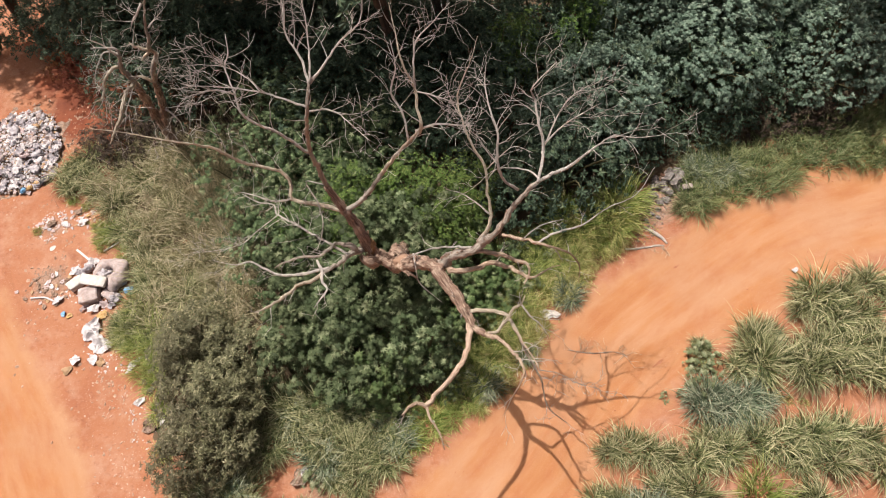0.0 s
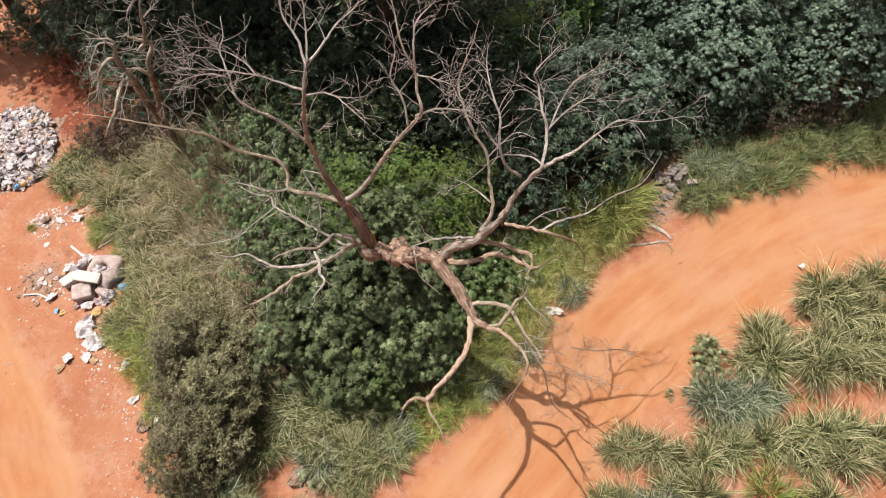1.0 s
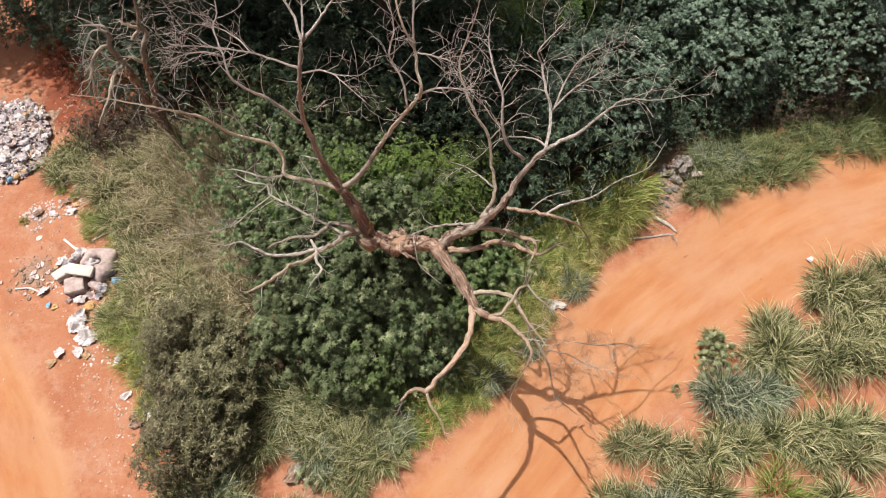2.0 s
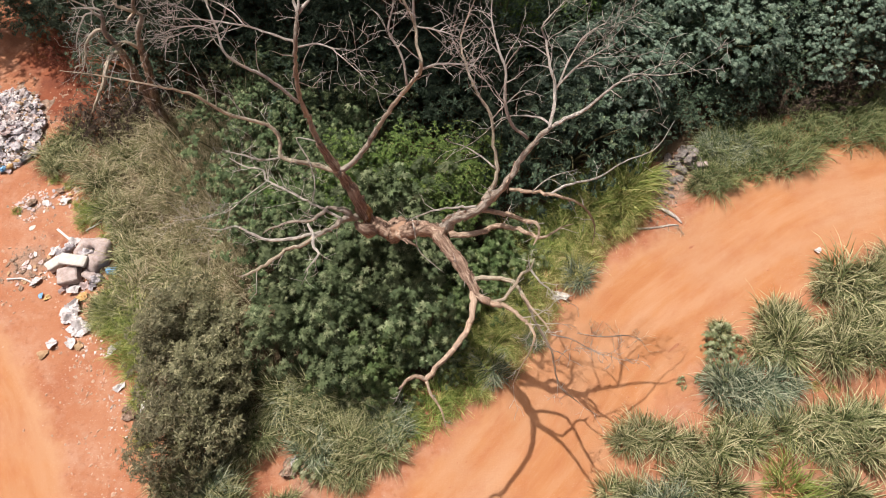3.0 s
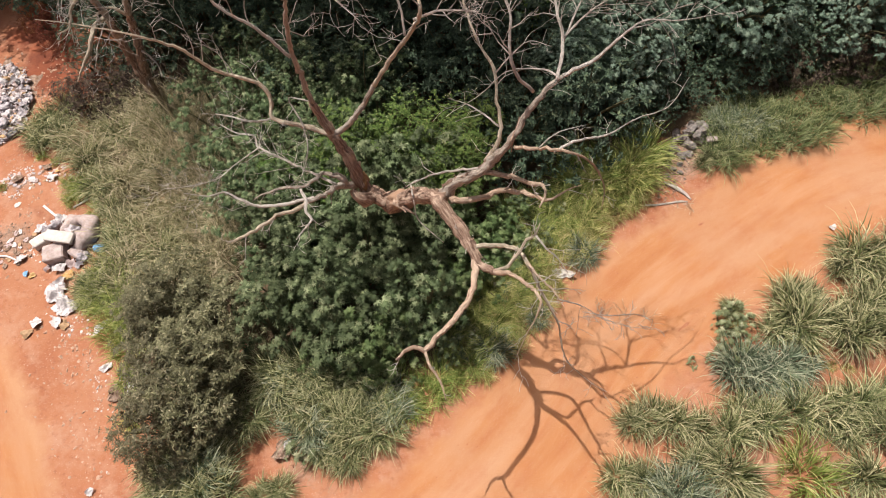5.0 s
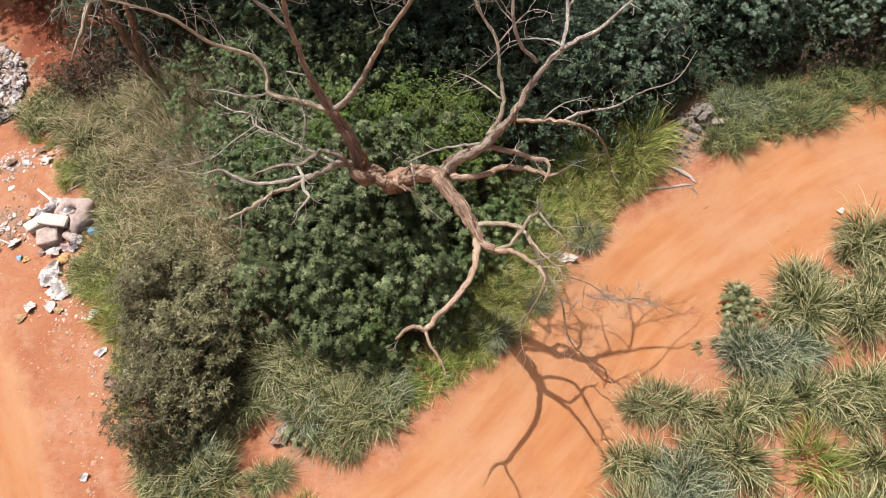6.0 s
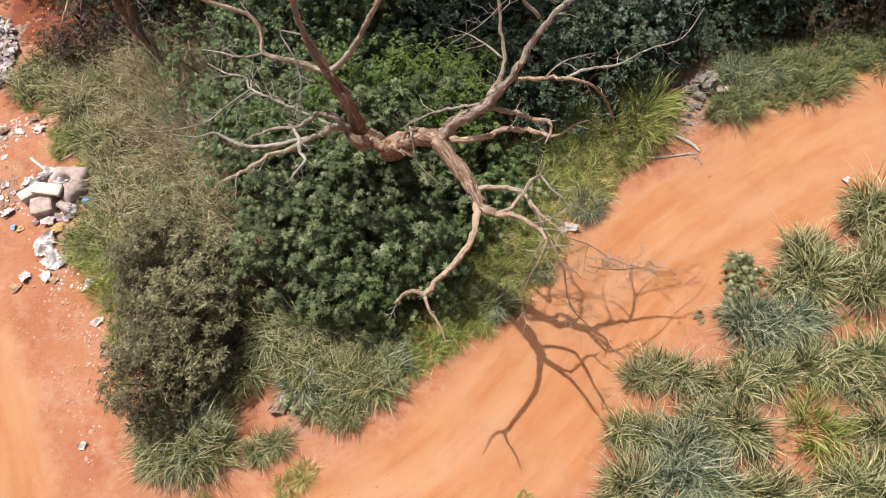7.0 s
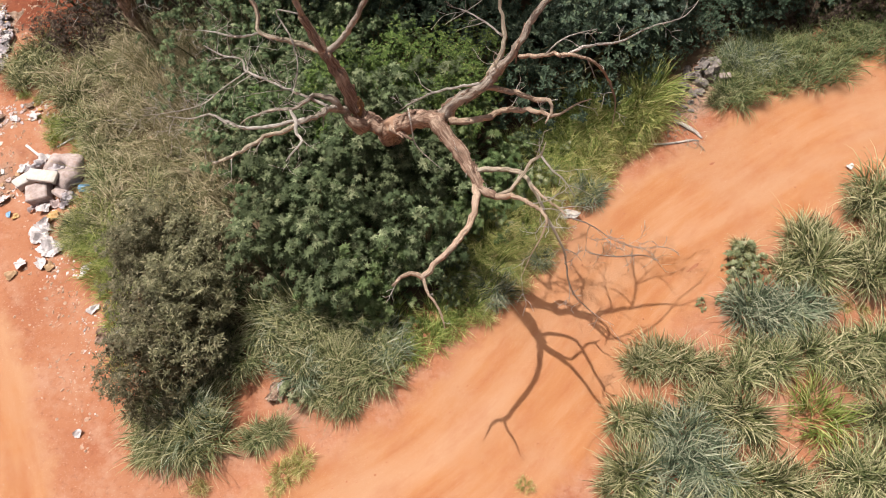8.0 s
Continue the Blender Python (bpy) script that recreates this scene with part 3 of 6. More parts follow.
def peel(ob, pts, rng):
    """Loose plates and curling strips of bark along a thick limb."""
    soup = Soup()
    for k in range(2, len(pts) - 3):
        if pts[k][3] < 0.05:
            break
        for _ in range(3 if pts[k][3] > 0.1 else 2):
            if rng.random() < 0.72:
                continue
            a = pts[k + 1][:3] - pts[k][:3]
            a /= np.linalg.norm(a) + 1e-9
            out = np.cross(a, (rng.gauss(0, 1), rng.gauss(0, 1), rng.gauss(0, 1)))
            out /= np.linalg.norm(out) + 1e-9
            across = np.cross(a, out)
            r, long, arc = pts[k][3], rng.uniform(0.05, 0.15), rng.uniform(0.12, 0.42)
            verts, start = [], (rng.random(), rng.random() * 4)
            for i in range(4):
                for j in (-1, 0, 1):
                    th = j * arc * (1.0, 0.8, 1.0, 0.4)[i] * rng.uniform(0.7, 1.2)
                    up = r * 1.03 + 0.004 + (0.02 if i in (0, 3) else 0.0) * rng.random()
                    verts.append(pts[k][:3] + a * long * (i - 1.5) + (out * math.cos(th) + across * math.sin(th)) * up)
            verts += [v - out * 0.014 for v in verts]
            quads = [(3 * i + j, 3 * i + j + 1, 3 * i + j + 4, 3 * i + j + 3) for i in range(3) for j in range(2)]
            rim = [0, 1, 2, 5, 8, 11, 10, 9, 6, 3]
            soup.add(verts, quads + [tuple(q + 12 for q in f[::-1]) for f in quads] + [(p, q, q + 12, p + 12) for p, q in zip(rim, rim[1:] + rim[:1])], [(start[0] + 0.12 * (q % 3), start[1] + 0.05 * (q % 12 // 3)) for q in range(24)])
    if soup.count:
        tagged(part("peeling_bark", soup, BARK, ob, "loose plates of curling bark"), kind="stuff")


def limb(tree, nodes, twigs, reach, name="limb", wood=None):
    """A limb of a dead tree through (x, y, z, radius) nodes, with its own twigs."""
    rng = TREE_RNG
    base = np.array((*tree.location, 0.0))
    pts = spline(np.array(nodes) - base, 0.09)
    thick = pts[0][3]
    for i in range(1, len(pts)):
        wob = min(0.012, 0.25 * pts[i][3])
        pts[i][:3] += np.array((rng.gauss(0, wob), rng.gauss(0, wob), rng.gauss(0, wob)))
        pts[i][3] *= 1 + rng.gauss(0, 0.05)
    soup = Soup()
    tube(soup, pts, 14 if thick > 0.09 else 9 if thick > 0.04 else 6, 0.36 if thick > 0.09 else 0.22, rng)
    ob = part(name, soup, wood or BARK if wood or thick > 0.13 or name != "limb" else GREYBARK if thick > 0.06 else DRYWOOD if thick > 0.04 else SILVER, tree, smooth=True)
    if thick > 0.09:
        peel(ob, pts, rng)
    if twigs:
        tw = Soup()
        for i in range(twigs):
            k = int(len(pts) * (0.3 + 0.7 * (i + rng.random()) / twigs))
            k = min(k, len(pts) - 2)
            d = pts[k + 1][:3] - pts[k][:3]
            d /= np.linalg.norm(d) + 1e-9
            side = np.cross(d, (rng.gauss(0, 1), rng.gauss(0, 1), rng.gauss(0, 1)))
            side /= np.linalg.norm(side) + 1e-9
            h = d * rng.uniform(0.3, 0.9) + side * rng.uniform(0.5, 1.0) + np.array((0, 0.05, 0.1))
            grow_twigs(tw, pts[k][:3], h, reach * rng.uniform(0.6, 1.8), min(0.012, pts[k][3] * 0.55), 2 if reach > 0.3 else 1, rng)
        tagged(part("twig_spray", tw, SILVER, ob), kind="stuff")
    return ob


dead_tree = thing("dead_tree", "large leafless dead tree with bleached branches and broken limbs", "dead tree", -1.55, 8.5, 0)
limb(dead_tree, [(-1.5, 10.25, -0.2, 0.36), (-1.46, 9.9, 0.6, 0.29), (-1.4, 9.15, 1.9, 0.25), (-1.3, 8.25, 3.2, 0.22), (-1.22, 7.78, 3.95, 0.205), (-0.95, 7.6, 4.35, 0.19), (-0.52, 7.4, 4.85, 0.175), (0.04, 7.0, 5.33, 0.155)], 0, 0, "trunk")
limb(dead_tree, [(-1.55, 7.95, 4.1, 0.17), (-1.68, 7.72, 4.2, 0.15), (-1.85, 7.62, 4.42, 0.12), (-2.0, 7.66, 4.62, 0.06)], 0, 0, "stub")
limb(dead_tree, [(-1.05, 7.55, 4.4, 0.1), (-0.82, 7.3, 4.5, 0.05), (-0.62, 7.15, 4.5, 0.02)], 0, 0, "stub")
limb(dead_tree, [(-1.27, 7.71, 4.10, 0.175), (-1.73, 7.93, 4.15, 0.168), (-1.91, 8.07, 4.60, 0.15), (-2.12, 8.24, 5.30, 0.125), (-2.33, 8.36, 5.80, 0.1), (-2.58, 8.55, 6.40, 0.07)], 1, 0.40)
limb(dead_tree, [(-2.25, 8.57, 9.65, 0.029), (-2.42, 9.00, 9.90, 0.022), (-2.67, 9.34, 10.10, 0.017), (-2.74, 9.81, 10.30, 0.011), (-2.84, 10.08, 10.50, 0.006)], 11, 0.50)
limb(dead_tree, [(-2.24, 8.60, 9.65, 0.029), (-1.98, 8.93, 9.80, 0.022), (-1.75, 9.33, 9.90, 0.017), (-1.41, 9.71, 10.00, 0.012), (-1.36, 10.05, 10.20, 0.007)], 11, 0.50)
limb(dead_tree, [(-2.23, 8.58, 9.70, 0.024), (-2.24, 9.03, 10.00, 0.017), (-2.30, 9.53, 10.30, 0.011), (-2.43, 10.00, 10.50, 0.006)], 11, 0.50)
limb(dead_tree, [(-2.27, 8.32, 5.65, 0.063), (-1.80, 8.35, 6.10, 0.056), (-1.30, 8.50, 6.90, 0.048)], 1, 0.40)
limb(dead_tree, [(-0.42, 8.90, 9.10, 0.025), (-0.43, 9.10, 9.50, 0.021), (-0.39, 9.43, 9.80, 0.015), (-0.09, 9.70, 10.00, 0.01), (0.22, 9.97, 10.20, 0.006)], 11, 0.50)
limb(dead_tree, [(-0.62, 8.57, 8.05, 0.025), (-0.71, 8.88, 8.50, 0.022), (-0.92, 9.12, 8.80, 0.019), (-0.81, 9.39, 9.20, 0.014), (-0.91, 9.80, 9.50, 0.009)], 11, 0.50)
limb(dead_tree, [(-0.44, 8.44, 8.50, 0.025), (-0.06, 8.53, 8.60, 0.02), (0.43, 8.42, 8.70, 0.015), (0.64, 8.40, 8.70, 0.007)], 11, 0.50)
limb(dead_tree, [(-0.40, 8.90, 9.10, 0.019), (0.01, 8.68, 9.20, 0.014), (0.33, 8.54, 9.20, 0.009)], 11, 0.50)
limb(dead_tree, [(-2.26, 8.31, 5.70, 0.055), (-2.81, 8.28, 6.00, 0.049), (-3.36, 8.31, 6.20, 0.044), (-3.37, 8.54, 6.50, 0.04), (-3.54, 8.65, 6.80, 0.037), (-4.19, 8.59, 7.20, 0.032), (-4.66, 8.54, 7.80, 0.025), (-5.22, 8.31, 8.33, 0.017), (-6.16, 8.43, 8.45, 0.011), (-6.82, 8.49, 8.50, 0.006)], 12, 0.45)
limb(dead_tree, [(-2.75, 8.63, 7.50, 0.034), (-3.15, 8.64, 8.10, 0.029), (-3.72, 8.62, 8.70, 0.025), (-3.88, 8.95, 9.00, 0.02), (-4.05, 9.35, 9.25, 0.015), (-3.99, 9.58, 9.38, 0.012), (-4.02, 9.86, 9.60, 0.007)], 11, 0.50)
limb(dead_tree, [(-2.37, 8.46, 9.15, 0.025), (-2.86, 8.64, 9.20, 0.02), (-3.26, 8.71, 9.30, 0.017), (-3.86, 8.73, 9.40, 0.012), (-4.55, 8.69, 9.50, 0.007)], 11, 0.50)
limb(dead_tree, [(-3.24, 8.70, 9.30, 0.015), (-3.48, 8.93, 9.40, 0.012), (-3.90, 9.12, 9.50, 0.009), (-4.49, 9.11, 9.60, 0.005)], 11, 0.50)
limb(dead_tree, [(-2.38, 8.42, 9.10, 0.02), (-2.09, 8.39, 9.20, 0.017), (-1.80, 8.27, 9.25, 0.014), (-1.52, 8.04, 9.20, 0.009), (-1.18, 7.76, 9.10, 0.005)], 11, 0.50)
limb(dead_tree, [(-3.87, 8.91, 9.00, 0.017), (-4.17, 8.93, 9.10, 0.014), (-4.47, 8.77, 9.20, 0.01), (-4.74, 8.60, 9.20, 0.006)], 11, 0.50)
limb(dead_tree, [(0.01, 7.14, 5.30, 0.125), (0.19, 7.21, 5.55, 0.108), (0.51, 7.13, 5.95, 0.096), (0.76, 7.06, 6.25, 0.090), (0.98, 7.12, 6.55, 0.078), (1.16, 7.10, 6.90, 0.064), (1.58, 7.48, 7.55, 0.048), (2.02, 7.70, 8.00, 0.036)], 2, 0.40)
limb(dead_tree, [(0.80, 7.15, 6.40, 0.041), (1.05, 7.37, 6.80, 0.035), (0.99, 7.84, 7.20, 0.031), (0.91, 8.28, 7.55, 0.028), (0.59, 8.76, 7.85, 0.022), (0.35, 9.45, 8.14, 0.018), (0.41, 9.68, 8.40, 0.015), (0.60, 9.90, 8.80, 0.011), (0.74, 10.28, 9.10, 0.006)], 11, 0.50)
limb(dead_tree, [(1.56, 7.63, 7.70, 0.032), (1.23, 7.59, 8.20, 0.028), (1.11, 7.78, 8.60, 0.025), (1.11, 8.08, 8.93, 0.022), (0.98, 8.39, 9.10, 0.017), (0.87, 8.88, 9.30, 0.012), (0.89, 9.24, 9.50, 0.007)], 11, 0.50)
limb(dead_tree, [(1.93, 7.65, 7.95, 0.036), (2.04, 8.33, 8.15, 0.031), (1.93, 8.75, 8.40, 0.026), (1.86, 9.15, 8.60, 0.021), (1.77, 9.18, 8.80, 0.015), (1.97, 9.35, 9.00, 0.011), (2.24, 9.61, 9.10, 0.007)], 11, 0.50)
limb(dead_tree, [(2.04, 8.37, 8.15, 0.022), (2.36, 8.61, 8.40, 0.016), (2.73, 8.78, 8.60, 0.011), (3.11, 8.96, 8.70, 0.006)], 11, 0.50)
limb(dead_tree, [(2.05, 8.35, 8.10, 0.019), (2.33, 8.88, 8.50, 0.014), (2.54, 9.10, 8.70, 0.011), (2.91, 9.32, 8.80, 0.006)], 11, 0.50)
limb(dead_tree, [(1.96, 7.71, 7.95, 0.019), (1.72, 8.04, 7.80, 0.016), (1.13, 8.17, 7.60, 0.011), (0.68, 7.92, 7.30, 0.008), (0.15, 7.76, 7.00, 0.005)], 4, 0.30)
limb(dead_tree, [(1.03, 7.55, 6.90, 0.02), (0.74, 7.80, 6.95, 0.017), (0.44, 7.98, 7.00, 0.012), (0.10, 8.03, 7.10, 0.007)], 4, 0.30)
limb(dead_tree, [(0.95, 8.21, 7.55, 0.015), (1.22, 8.30, 7.90, 0.013), (1.50, 8.38, 8.10, 0.009), (1.83, 8.15, 8.20, 0.005)], 4, 0.30)
limb(dead_tree, [(1.29, 7.00, 7.00, 0.039), (1.70, 6.71, 7.35, 0.034), (2.00, 6.47, 7.60, 0.028), (2.34, 6.43, 7.50, 0.024), (2.65, 6.55, 7.00, 0.019), (2.90, 6.57, 6.40, 0.012), (2.96, 6.49, 5.80, 0.006)], 4, 0.30, wood=TANBARK)
limb(dead_tree, [(1.87, 6.54, 7.50, 0.025), (2.29, 6.85, 7.40, 0.022), (2.84, 7.12, 7.20, 0.018), (3.44, 7.64, 7.00, 0.013), (4.13, 8.10, 6.80, 0.009), (4.61, 8.80, 6.80, 0.005)], 4, 0.30)
limb(dead_tree, [(1.65, 6.72, 7.35, 0.014), (1.81, 6.82, 7.50, 0.013), (2.09, 6.99, 7.50, 0.01), (2.44, 7.09, 7.50, 0.006)], 4, 0.30)
limb(dead_tree, [(0.73, 7.00, 6.25, 0.053), (1.30, 6.99, 6.15, 0.047), (1.57, 6.87, 6.13, 0.043), (1.84, 6.69, 6.29, 0.034), (1.86, 6.44, 6.30, 0.025), (1.74, 6.22, 6.30, 0.012)], 4, 0.22, wood=TANBARK)
limb(dead_tree, [(0.14, 6.93, 5.40, 0.066), (0.77, 6.96, 5.45, 0.06), (1.05, 7.10, 5.50, 0.057), (1.37, 6.89, 5.80, 0.051), (1.71, 6.52, 6.20, 0.036), (1.92, 6.38, 6.30, 0.025), (2.32, 6.57, 6.40, 0.014), (2.50, 6.60, 6.45, 0.007)], 4, 0.25, wood=TANBARK)
limb(dead_tree, [(-0.12, 7.02, 5.30, 0.140), (0.06, 6.75, 5.22, 0.142), (0.27, 6.52, 5.15, 0.138), (0.48, 6.23, 5.07, 0.122), (0.61, 5.97, 5.00, 0.105), (0.77, 5.74, 4.93, 0.082), (1.02, 5.58, 5.00, 0.058)], 6, 0.30)
limb(dead_tree, [(0.64, 5.85, 4.95, 0.075), (0.63, 5.47, 4.95, 0.066), (0.55, 5.08, 4.96, 0.061), (0.30, 4.68, 4.97, 0.056), (-0.01, 4.30, 4.98, 0.051), (-0.26, 4.00, 4.98, 0.048), (-0.38, 4.04, 5.05, 0.043), (-0.55, 3.98, 5.10, 0.036), (-0.74, 3.74, 5.20, 0.018)], 2, 0.20, wood=TANBARK)
limb(dead_tree, [(-0.26, 4.01, 4.98, 0.036), (-0.13, 3.70, 4.92, 0.026), (0.04, 3.47, 4.86, 0.020), (0.14, 3.15, 4.82, 0.009)], 2, 0.15, wood=TANBARK)
limb(dead_tree, [(0.59, 6.10, 5.05, 0.052), (1.02, 6.11, 5.08, 0.047), (1.38, 6.03, 5.13, 0.042), (1.59, 5.74, 5.20, 0.038), (1.72, 5.48, 5.15, 0.033), (1.88, 5.17, 5.00, 0.028), (2.05, 4.95, 4.85, 0.024), (2.20, 4.73, 4.65, 0.020), (2.27, 4.60, 4.42, 0.018), (2.46, 4.28, 3.77, 0.014), (2.97, 4.07, 3.10, 0.008)], 9, 0.35)
limb(dead_tree, [(1.04, 5.61, 5.00, 0.045), (1.25, 5.56, 5.30, 0.036), (1.41, 5.73, 5.40, 0.034), (1.59, 6.02, 5.50, 0.030), (1.75, 6.06, 5.60, 0.024), (1.82, 6.20, 5.80, 0.008)], 4, 0.30)
limb(dead_tree, [(1.75, 6.06, 5.60, 0.020), (1.95, 5.82, 5.50, 0.016), (2.17, 5.68, 5.40, 0.012), (2.36, 5.48, 5.20, 0.006)], 4, 0.30)
limb(dead_tree, [(1.60, 5.64, 5.30, 0.025), (1.77, 5.11, 5.75, 0.020), (1.90, 4.69, 6.20, 0.017), (1.96, 4.37, 6.50, 0.011)], 4, 0.30, wood=TANBARK)
limb(dead_tree, [(1.96, 4.37, 6.50, 0.011), (2.37, 4.39, 6.20, 0.009), (2.77, 4.29, 5.90, 0.007), (3.21, 4.24, 5.70, 0.004)], 9, 0.40)
limb(dead_tree, [(-2.01, 8.03, 4.30, 0.090), (-2.11, 7.72, 4.75, 0.078), (-2.20, 7.48, 5.05, 0.064), (-2.30, 7.27, 5.20, 0.054), (-2.51, 6.99, 5.35, 0.044), (-2.68, 6.84, 5.45, 0.036)], 5, 0.30)
limb(dead_tree, [(-2.66, 6.85, 5.45, 0.045), (-2.84, 6.62, 5.50, 0.041), (-3.12, 6.49, 5.55, 0.038), (-3.35, 6.19, 5.65, 0.034), (-3.64, 5.94, 5.70, 0.029), (-3.93, 5.74, 5.74, 0.017)], 4, 0.30)
limb(dead_tree, [(-2.55, 6.98, 5.40, 0.035), (-2.85, 6.88, 5.40, 0.036), (-3.28, 6.81, 5.35, 0.034), (-3.73, 6.84, 5.30, 0.031), (-4.10, 7.02, 5.25, 0.026), (-4.45, 7.18, 5.25, 0.020), (-4.79, 7.12, 5.20, 0.012), (-5.42, 7.32, 5.00, 0.006)], 6, 0.34)
limb(dead_tree, [(-2.85, 7.16, 5.40, 0.028), (-2.67, 6.80, 5.50, 0.036), (-2.64, 6.55, 5.50, 0.030), (-2.50, 6.40, 5.50, 0.024), (-2.63, 6.18, 5.50, 0.019), (-2.74, 5.96, 5.50, 0.008)], 5, 0.25)
limb(dead_tree, [(-2.11, 7.72, 4.75, 0.080), (-2.15, 7.73, 5.00, 0.072), (-2.32, 7.73, 5.10, 0.055), (-2.53, 7.71, 5.15, 0.046), (-2.71, 7.50, 5.20, 0.040), (-2.88, 7.36, 5.20, 0.035), (-3.31, 7.36, 5.15, 0.029), (-3.74, 7.22, 5.10, 0.019), (-3.93, 7.14, 5.00, 0.009)], 6, 0.30)
limb(dead_tree, [(-2.22, 7.44, 5.20, 0.031), (-3.02, 8.02, 4.90, 0.026), (-3.72, 8.50, 4.70, 0.024), (-4.25, 8.85, 4.60, 0.024), (-4.30, 9.04, 4.70, 0.021), (-4.70, 9.06, 4.80, 0.017), (-5.10, 9.24, 4.90, 0.009)], 16, 0.50)
limb(dead_tree, [(-4.19, 8.82, 4.60, 0.017), (-4.64, 8.36, 4.60, 0.014), (-5.06, 8.01, 4.50, 0.011), (-5.79, 7.87, 4.40, 0.008), (-6.36, 7.88, 4.30, 0.005)], 14, 0.50)
limb(dead_tree, [(-3.36, 8.31, 6.20, 0.025), (-3.80, 8.30, 6.10, 0.021), (-4.34, 8.52, 6.00, 0.015), (-4.71, 8.67, 5.90, 0.009)], 4, 0.30)
limb(dead_tree, [(-2.58, 8.55, 6.40, 0.017), (-3.06, 8.65, 6.40, 0.012), (-2.90, 8.41, 6.20, 0.015), (-2.78, 8.21, 6.00, 0.015), (-2.71, 7.85, 5.80, 0.014), (-2.77, 7.56, 5.60, 0.01), (-2.86, 7.35, 5.50, 0.006)], 8, 0.34)
limb(dead_tree, [(0.73, 7.06, 6.30, 0.027), (0.31, 7.23, 6.00, 0.025), (-0.15, 7.34, 5.70, 0.022), (-0.58, 7.36, 5.40, 0.015), (-0.83, 7.34, 5.20, 0.008)], 4, 0.30)
limb(dead_tree, [(-0.70, 7.58, 4.95, 0.019), (-0.62, 7.21, 4.95, 0.016), (-0.55, 6.99, 4.60, 0.014), (-0.25, 6.81, 4.30, 0.01), (-0.01, 6.65, 4.20, 0.005)], 0, 0.00)
limb(dead_tree, [(-2.58, 8.55, 6.40, 0.061), (-2.63, 8.52, 7.20, 0.051), (-2.59, 8.39, 8.10, 0.042), (-2.35, 8.24, 9.27, 0.034), (-2.24, 8.59, 9.70, 0.029)], 5, 0.60)
limb(dead_tree, [(1.00, 5.58, 5.00, 0.058), (1.24, 5.36, 5.40, 0.042), (1.48, 4.99, 5.85, 0.034), (1.61, 4.67, 6.15, 0.028), (1.69, 4.40, 6.35, 0.023), (1.61, 4.17, 6.20, 0.013), (1.47, 3.96, 6.00, 0.009), (1.31, 3.67, 5.60, 0.005)], 5, 0.30, wood=TANBARK)
limb(dead_tree, [(2.02, 7.70, 8.00, 0.036), (2.53, 7.87, 8.20, 0.029), (2.93, 7.97, 8.66, 0.019), (3.24, 8.14, 8.75, 0.013), (3.73, 8.07, 8.80, 0.009), (4.36, 8.11, 8.90, 0.004)], 7, 0.50)
limb(dead_tree, [(-1.30, 8.50, 6.90, 0.048), (-0.98, 8.57, 7.40, 0.042), (-0.58, 8.61, 8.00, 0.037), (-0.31, 8.36, 8.70, 0.033), (-0.39, 8.65, 8.95, 0.028), (-0.41, 8.89, 9.14, 0.025), (-0.63, 9.12, 9.60, 0.02), (-0.75, 9.53, 9.90, 0.013), (-0.87, 9.98, 10.20, 0.007)], 7, 0.50)


def burl(x, y, z, sx, sy, sz, seed, material, name="burl"):
    """A swollen, scarred knot on the trunk."""
    bm = bmesh.new()
    bmesh.ops.create_icosphere(bm, subdivisions=4, radius=1.0)
    for v in bm.verts:
        d = v.co.normalized()
        k = 1 + 0.3 * noise.noise(d * 1.8 + Vector((seed, 0, 0))) + 0.16 * noise.noise(d * 5.0 + Vector((0, seed, 0)))
        v.co = Vector((d.x * sx * k + x, d.y * sy * k + y, d.z * sz * k + z)) - dead_tree.location
    part(name, bm, material, dead_tree, smooth=True)


burl(-0.93, 7.62, 4.34, 0.28, 0.21, 0.21, 7.0, OCHREBARK)
burl(-1.78, 8.03, 4.44, 0.085, 0.18, 0.2, 5.0, ROTWOOD, "rotten_scar")

snag = thing("dead_snag", "smaller broken dead tree with two leaning brown stems", "dead tree", -8.9, 12.4, 0)
limb(snag, [(-9.64, 14.07, 0.00, 0.19), (-9.71, 14.05, 0.80, 0.162), (-9.72, 14.07, 1.70, 0.138), (-9.62, 13.92, 2.80, 0.114), (-9.38, 13.66, 3.90, 0.095)], 0, 0.40)
limb(snag, [(-9.80, 14.12, 0.00, 0.18), (-9.75, 14.14, 0.90, 0.152), (-9.34, 13.95, 2.20, 0.123), (-8.99, 13.83, 3.30, 0.104), (-8.76, 13.68, 4.10, 0.09)], 0, 0.40)
limb(snag, [(-9.38, 13.66, 4.00, 0.06), (-9.37, 13.10, 4.30, 0.058), (-9.34, 12.61, 4.30, 0.054), (-9.43, 12.37, 4.10, 0.048), (-9.68, 12.05, 3.80, 0.036), (-9.91, 11.79, 3.50, 0.014)], 5, 0.40)
limb(snag, [(-9.34, 13.49, 4.90, 0.054), (-9.51, 13.29, 5.00, 0.046), (-9.67, 12.96, 4.90, 0.038), (-9.77, 12.63, 4.60, 0.026), (-10.09, 12.49, 4.50, 0.012)], 5, 0.40)
limb(snag, [(-9.51, 13.29, 5.00, 0.026), (-9.60, 13.18, 5.00, 0.018), (-9.70, 13.10, 5.00, 0.008)], 5, 0.40)
limb(snag, [(-9.22, 13.62, 5.20, 0.036), (-9.41, 13.65, 5.30, 0.031), (-9.66, 13.63, 5.30, 0.024), (-9.78, 13.48, 5.20, 0.019), (-10.02, 13.30, 4.90, 0.014), (-10.14, 13.09, 4.60, 0.007)], 5, 0.40)
